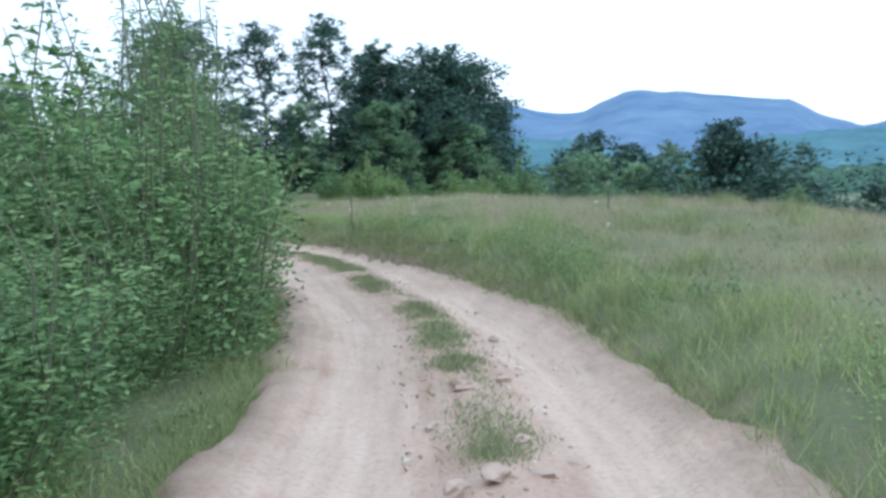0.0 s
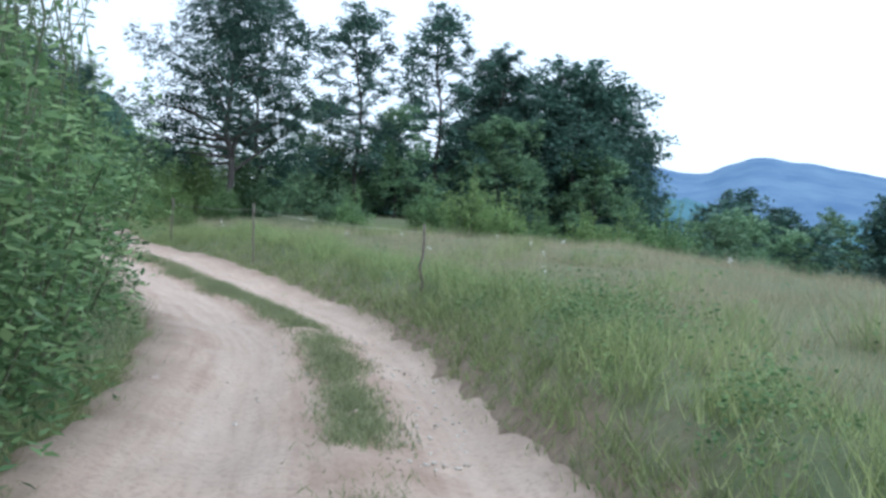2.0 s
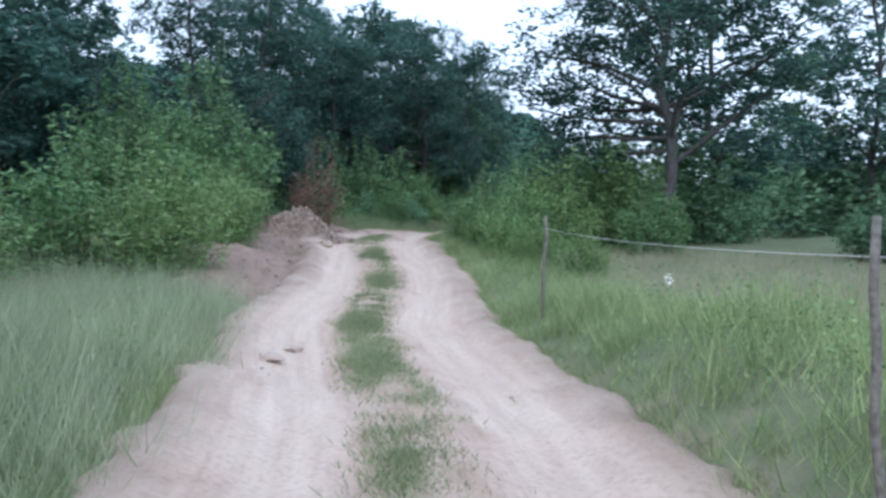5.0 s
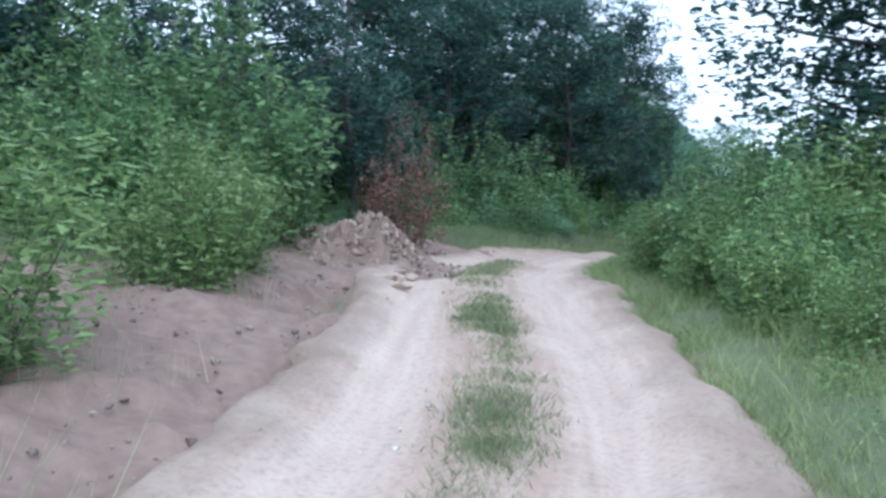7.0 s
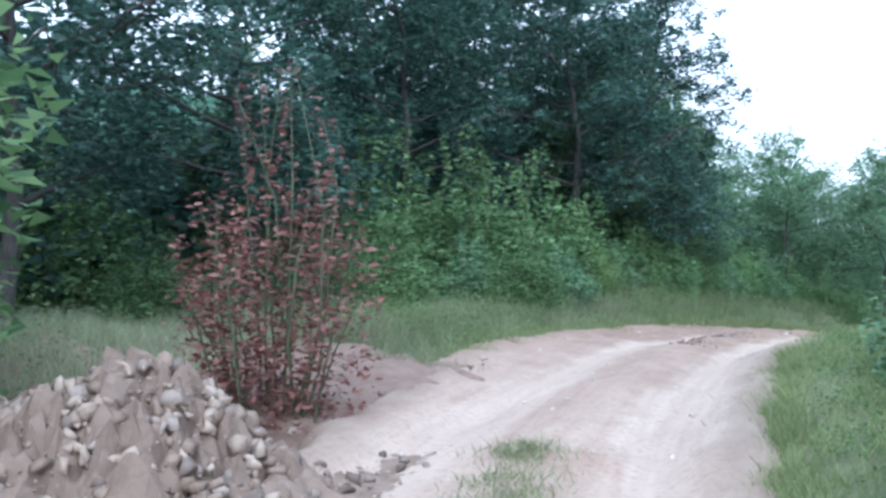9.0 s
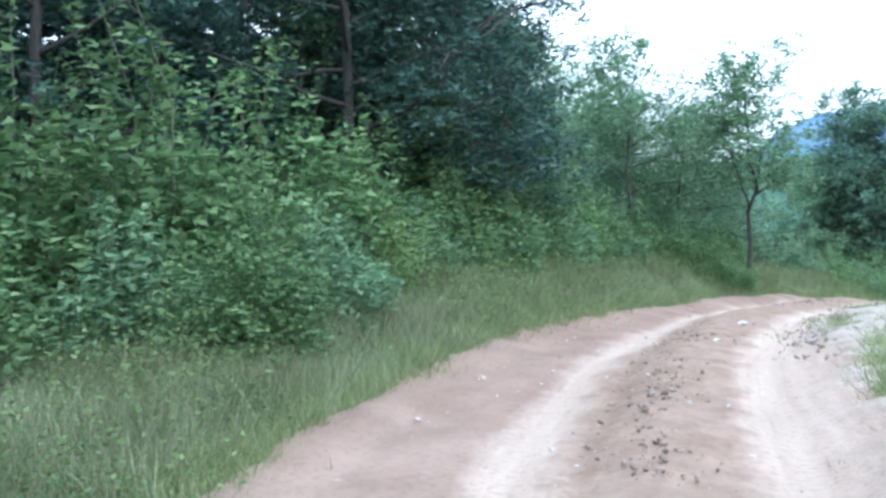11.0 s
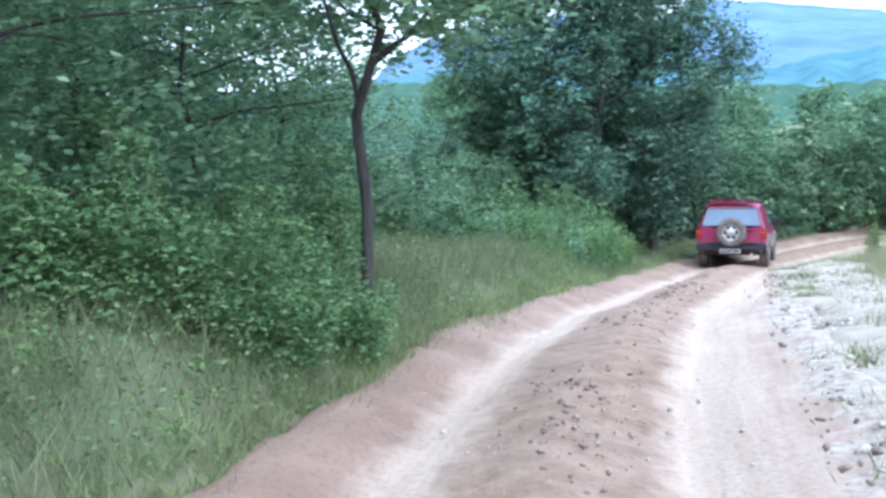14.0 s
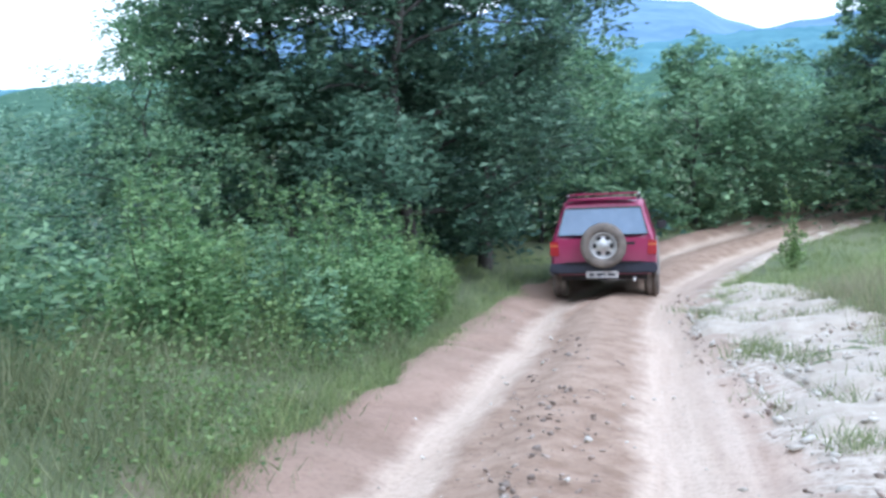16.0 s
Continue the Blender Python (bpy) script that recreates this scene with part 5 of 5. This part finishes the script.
def window_material():
    m, n, l, b = material("window_sky_reflection", 0.06)
    b.inputs["Specular IOR Level"].default_value = 0.7
    f = noise_of(n, l, 1.6, 4, place_of(n))
    # Blue of the reflected sky is put into the base colour.
    l.new(ramp_of(n, l, f, [(0.3, (0.075, 0.125, 0.20)), (0.7, (0.12, 0.18, 0.27))]), b.inputs["Base Color"])
    l.new(calc(n, l, "ADD", 0.08, calc(n, l, "MULTIPLY", noise_of(n, l, 14, 4, place_of(n)), 0.12)), b.inputs["Roughness"])
    return m


WINDOW = window_material()


def solid(name, bm, mat, parent, label="", bevel=0.0, smooth=False):
    """Link a bmesh as one part."""
    if bevel:
        bmesh.ops.bevel(bm, geom=list(bm.edges), offset=bevel, segments=2, affect="EDGES", clamp_overlap=True)
    bmesh.ops.recalc_face_normals(bm, faces=bm.faces)
    me = bpy.data.meshes.new(name)
    bm.to_mesh(me)
    bm.free()
    me.materials.append(mat)
    if smooth:
        for p in me.polygons:
            p.use_smooth = True
    return part(name, me, parent, label)


def block(x0, x1, y0, y1, z0, z1):
    bm = bmesh.new()
    bmesh.ops.create_cube(bm, size=1, matrix=Matrix.Translation(((x0 + x1) / 2, (y0 + y1) / 2, (z0 + z1) / 2)) @ Matrix.Diagonal((x1 - x0, y1 - y0, z1 - z0, 1)))
    return bm


def sheet(corners, thick=0.012):
    """A thin plate through corners given in order, thickened along its normal."""
    bm = bmesh.new()
    f = bm.faces.new([bm.verts.new(c) for c in corners])
    bm.normal_update()
    nrm = f.normal.copy()
    ext = bmesh.ops.extrude_face_region(bm, geom=[f])
    for v in ext["geom"]:
        if isinstance(v, bmesh.types.BMVert):
            v.co += nrm * thick
    return bm


def ring(profile, sides=32):
    """A body turned about the y axis from (y, radius) pairs."""
    bm = bmesh.new()
    rows = [[bm.verts.new((math.cos(a) * r, y, math.sin(a) * r)) for a in (2 * math.pi * k / sides for k in range(sides))] for y, r in profile]
    for a, b in zip(rows[:-1], rows[1:]):
        for k in range(sides):
            bm.faces.new((a[k], a[(k + 1) % sides], b[(k + 1) % sides], b[k]))
    return bm


TYRE = [(-0.05, 0.21), (-0.115, 0.23), (-0.125, 0.29), (-0.11, 0.345), (-0.085, 0.365), (-0.03, 0.370), (-0.025, 0.358), (0.025, 0.358), (0.03, 0.370), (0.085, 0.365), (0.11, 0.345), (0.125, 0.29), (0.115, 0.23), (0.05, 0.21)]


def wheel(car, name, centre, turn, scale=1.0, label=""):
    """A wheel whose outer side faces -y before it is turned: tyre, rim with six holes, hub cap."""
    w = new(name)
    w.parent = car
    m = Matrix.Translation(centre) @ Matrix.Rotation(radians(turn), 4, "Z") @ Matrix.Scale(scale, 4)
    for nm, bm, mat in (("tyre", ring(TYRE, 36), RUBBER),
                        ("rim", ring([(0.06, 0.212), (-0.095, 0.222), (-0.105, 0.205), (-0.085, 0.19), (-0.055, 0.175), (-0.05, 0.165), (-0.075, 0.095), (-0.085, 0.075), (-0.08, 0.0)], 36), STEEL),
                        ("hub_cap", ring([(-0.08, 0.062), (-0.115, 0.056), (-0.12, 0.045), (-0.12, 0.0)], 20), STEEL)):
        bm.transform(m)
        solid(nm, bm, mat, w, smooth=True)
    for k in range(6):
        a = 2 * math.pi * k / 6
        bm = bmesh.new()
        bmesh.ops.create_cone(bm, cap_ends=True, segments=12, radius1=0.034, radius2=0.034, depth=0.02)
        bm.transform(m @ Matrix.Translation((math.cos(a) * 0.135, -0.066, math.sin(a) * 0.135)) @ Matrix.Rotation(-a, 4, "Y") @ Matrix.Diagonal((0.9, 1, 1.25, 1)) @ Matrix.Rotation(radians(90), 4, "X"))
        solid("rim_hole", bm, BLACK, w)
    return tagged(w, label)


def body_shell():
    """Lofted body: half sections (x, z) for stations from tail to nose."""
    def section(y, belt, roof_half, roof_z, wide, low=0.44):
        pts = [(0, low), (wide - 0.10, low), (wide - 0.03, low + 0.06), (wide, 0.62), (wide + 0.005, 0.80), (wide - 0.01, 0.98), (wide - 0.035, belt)]
        if roof_z > belt + 0.1:
            pts += [(wide - 0.05, belt + 0.03), ((wide - 0.05) * 0.45 + roof_half * 0.55, belt * 0.45 + roof_z * 0.55), (roof_half + 0.01, roof_z - 0.07), (roof_half - 0.04, roof_z - 0.02), (roof_half * 0.6, roof_z + 0.01), (0, roof_z + 0.02)]
        else:
            pts += [(wide - 0.06, belt + 0.025), (wide - 0.14, belt + 0.045), (wide * 0.75, belt + 0.055), (wide * 0.6, belt + 0.06), (wide * 0.35, belt + 0.07), (0, belt + 0.075)]
        lean = 0.42
        return [(x, y + (max(0, z - 1.05) * lean if y < 0.5 else 0), z) for x, z in pts]

    stations = [section(0.10, 1.08, 0.62, 1.60, 0.80), section(0.16, 1.08, 0.64, 1.64, 0.845), section(0.5, 1.08, 0.66, 1.67, 0.865), section(1.2, 1.07, 0.67, 1.69, 0.87), section(2.2, 1.06, 0.66, 1.68, 0.87),
                section(2.75, 1.05, 0.62, 1.60, 0.87), section(3.35, 1.03, 0.62, 1.03, 0.865), section(3.9, 1.0, 0.6, 1.0, 0.85), section(4.3, 0.95, 0.6, 0.95, 0.82), section(4.42, 0.88, 0.6, 0.88, 0.74)]
    bm = bmesh.new()
    rows = []
    for st in stations:
        right = [bm.verts.new(p) for p in st]
        left = [bm.verts.new((-p[0], p[1], p[2])) for p in st[1:-1]]
        rows.append(right + left[::-1])
    n = len(rows[0])
    for a, b in zip(rows[:-1], rows[1:]):
        for k in range(n):
            bm.faces.new((a[k], a[(k + 1) % n], b[(k + 1) % n], b[k]))
    bm.faces.new(rows[0]), bm.faces.new(rows[-1][::-1])
    return bm


def suv():
    car = new("car")
    body = solid("body", body_shell(), PAINT, car, "dusty dark red paint", smooth=False)
    tail = lambda x, z, out=0.0: (x, 0.10 + max(0, z - 1.05) * 0.42 - out, z)
    # tailgate with its window
    solid("tailgate", sheet([tail(-0.70, 0.66, 0.014), tail(0.70, 0.66, 0.014), tail(0.73, 1.04, 0.014), tail(-0.73, 1.04, 0.014)], 0.012), PAINT, car, "red tailgate", 0.004)
    solid("rear_window_frame", sheet([tail(-0.735, 1.085, 0.012), tail(0.735, 1.085, 0.012), tail(0.625, 1.545, 0.012), tail(-0.625, 1.545, 0.012)], 0.01), BLACK, car, "black rubber window frame", 0.003)
    solid("rear_window", sheet([tail(-0.715, 1.10, 0.026), tail(0.715, 1.10, 0.026), tail(0.61, 1.515, 0.026), tail(-0.61, 1.515, 0.026)], 0.008), WINDOW, car, "rear window with sky reflection put into its colour")
    solid("door_handle", block(0.33, 0.52, 0.06, 0.09, 0.93, 0.975), BLACK, car, "black tailgate handle", 0.006)
    solid("badge", block(-0.6, -0.44, 0.078, 0.088, 0.965, 0.985), STEEL, car)
    solid("badge", block(-0.6, -0.5, 0.078, 0.088, 0.78, 0.795), STEEL, car)
    for sgn in (-1, 1):
        solid("tail_light", block(*sorted((sgn * 0.715, sgn * 0.862)), 0.075, 0.2, 0.76, 1.0), REDLENS, car, "red tail light", 0.012)
        solid("indicator_light", block(*sorted((sgn * 0.717, sgn * 0.866)), 0.073, 0.2, 0.905, 0.955), AMBER, car, "amber indicator", 0.008)
    solid("rear_bumper", block(-0.865, 0.865, -0.02, 0.22, 0.47, 0.64), BUMPER, car, "dark blue-black rear bumper", 0.03)
    solid("front_bumper", block(-0.86, 0.86, 4.3, 4.52, 0.46, 0.66), BUMPER, car, "", 0.03)
    solid("step_plate", block(-0.62, 0.62, -0.028, 0.12, 0.642, 0.655), BLACK, car, "", 0.004)
    # number plate, its print as plain bars
    plate = solid("number_plate", block(-0.27, 0.25, -0.045, -0.025, 0.40, 0.51), PLATE, car, "dirty white number plate", 0.004)
    for x0, x1 in ((-0.22, -0.14), (-0.10, 0.04), (0.08, 0.2)):
        solid("plate_bar", block(x0, x1, -0.05, -0.0455, 0.43, 0.48), PRINT, plate)
    solid("tow_bar", block(-0.03, 0.03, -0.12, 0.1, 0.36, 0.40), BLACK, car, "", 0.01)
    bm = bmesh.new()
    bmesh.ops.create_uvsphere(bm, u_segments=12, v_segments=8, radius=0.028, matrix=Matrix.Translation((0, -0.11, 0.43)))
    solid("tow_ball", bm, STEEL, car, "", 0, True)
    bm = bmesh.new()
    bmesh.ops.create_cone(bm, cap_ends=True, segments=14, radius1=0.03, radius2=0.03, depth=0.35, matrix=Matrix.Translation((0.5, 0.08, 0.37)) @ Matrix.Rotation(radians(90), 4, "X"))
    solid("exhaust_pipe", bm, STEEL, car, "", 0, True)
    solid("underbody", block(-0.7, 0.7, 0.3, 4.2, 0.34, 0.46), BLACK, car)
    solid("axle", block(-0.72, 0.72, 0.86, 0.98, 0.31, 0.40), BLACK, car, "", 0.02)
    for sgn in (-1, 1):
        x = lambda v: sgn * v
        side = lambda y, z: (x(0.826 - (z - 1.06) * 0.30), y, z)
        for y0, y1, y2, y3 in ((0.47, 1.18, 1.18, 0.66), (1.26, 2.02, 2.02, 1.26), (2.1, 2.98, 2.55, 2.1)):
            solid("side_window", sheet([side(y0, 1.12), side(y1, 1.12), side(y2, 1.55), side(y3, 1.55)][::-int(sgn)], 0.012), WINDOW, car, "side window in the same sky-reflection blue", 0.003)
        solid("side_cladding", block(*sorted((x(0.85), x(0.885))), 1.35, 3.0, 0.46, 0.74), CLADDING, car, "dusty grey side cladding", 0.012)
        solid("sill_step", block(*sorted((x(0.76), x(0.9))), 1.4, 2.95, 0.36, 0.41), BLACK, car, "", 0.012)
        for yc in (0.92, 3.55):
            bm = bmesh.new()
            n = 14
            for k in range(n + 1):
                a = math.pi * k / n
                for rad, xx in ((0.415, 0.80), (0.415, 0.905), (0.48, 0.895), (0.49, 0.84)):
                    bm.verts.new((x(xx), yc + math.cos(a) * rad, 0.40 + math.sin(a) * rad))
            bm.verts.ensure_lookup_table()
            for k in range(n):
                for q in range(4):
                    bm.faces.new([bm.verts[i] for i in (4 * k + q, 4 * k + (q + 1) % 4, 4 * k + 4 + (q + 1) % 4, 4 * k + 4 + q)])
            solid("wheel_arch", bm, CLADDING, car, "dusty grey wheel arch", 0, True)
            bm = bmesh.new()
            bmesh.ops.create_cone(bm, cap_ends=True, segments=24, radius1=0.415, radius2=0.415, depth=0.32, matrix=Matrix.Translation((x(0.72), yc, 0.40)) @ Matrix.Rotation(radians(90), 4, "Y"))
            bmesh.ops.bisect_plane(bm, geom=bm.verts[:] + bm.edges[:] + bm.faces[:], plane_co=(0, 0, 0.47), plane_no=(0, 0, -1), clear_outer=True)
            solid("wheel_well", bm, BLACK, car)
            wheel(car, "wheel", (x(0.77), yc, 0.37), 90 * sgn, 1.0, "muddy road wheel")
        solid("wing_mirror", block(*sorted((x(0.88), x(1.06))), 2.78, 2.88, 1.06, 1.22), BLACK, car, "black wing mirror", 0.025)
        solid("roof_rail", block(*sorted((x(0.56), x(0.60))), 0.55, 2.35, 1.735, 1.765), STEEL, car, "grey roof rail", 0.008)
        for yy in (0.6, 1.4, 2.25):
            solid("rail_foot", block(*sorted((x(0.555), x(0.605))), yy, yy + 0.1, 1.66, 1.74), BLACK, car, "", 0.006)
        solid("headlight", block(*sorted((x(0.5), x(0.78))), 4.34, 4.44, 0.72, 0.88), CLEAR, car, "", 0.02)
    for yy in (0.75, 2.0):
        solid("roof_bar", block(-0.58, 0.58, yy, yy + 0.06, 1.745, 1.77), PAINT, car, "red roof bar", 0.006)
    solid("roof_spoiler", block(-0.56, 0.56, 0.24, 0.42, 1.655, 1.70), PAINT, car, "red lip over the rear window", 0.015)
    wheel(car, "spare_wheel", (0.02, -0.06, 0.93), 0, 1.0, "spare wheel on the tailgate")
    solid("windscreen", sheet([(-0.72, 3.26, 1.10), (0.72, 3.26, 1.10), (0.6, 2.80, 1.56), (-0.6, 2.80, 1.56)], 0.02), WINDOW, car, "windscreen in the same sky-reflection blue")
    # on the track, facing down the slope
    at = np.array((-18.07, 88.18))
    s = float(to_track(*at)[0][0])
    xa, ya, za, *_ = (float(c) for c in track_at(s))
    xb, yb, zb, *_ = (float(c) for c in track_at(s + 4.0))
    car.matrix_basis = pose(at[0], at[1], za - 0.01, math.degrees(math.atan2(zb - za, 4.0)), 0, 9 - math.degrees(math.atan2(xb - xa, yb - ya)))
    return tagged(car, "dusty dark red off-road car with a spare wheel on its tailgate", "car")


suv()
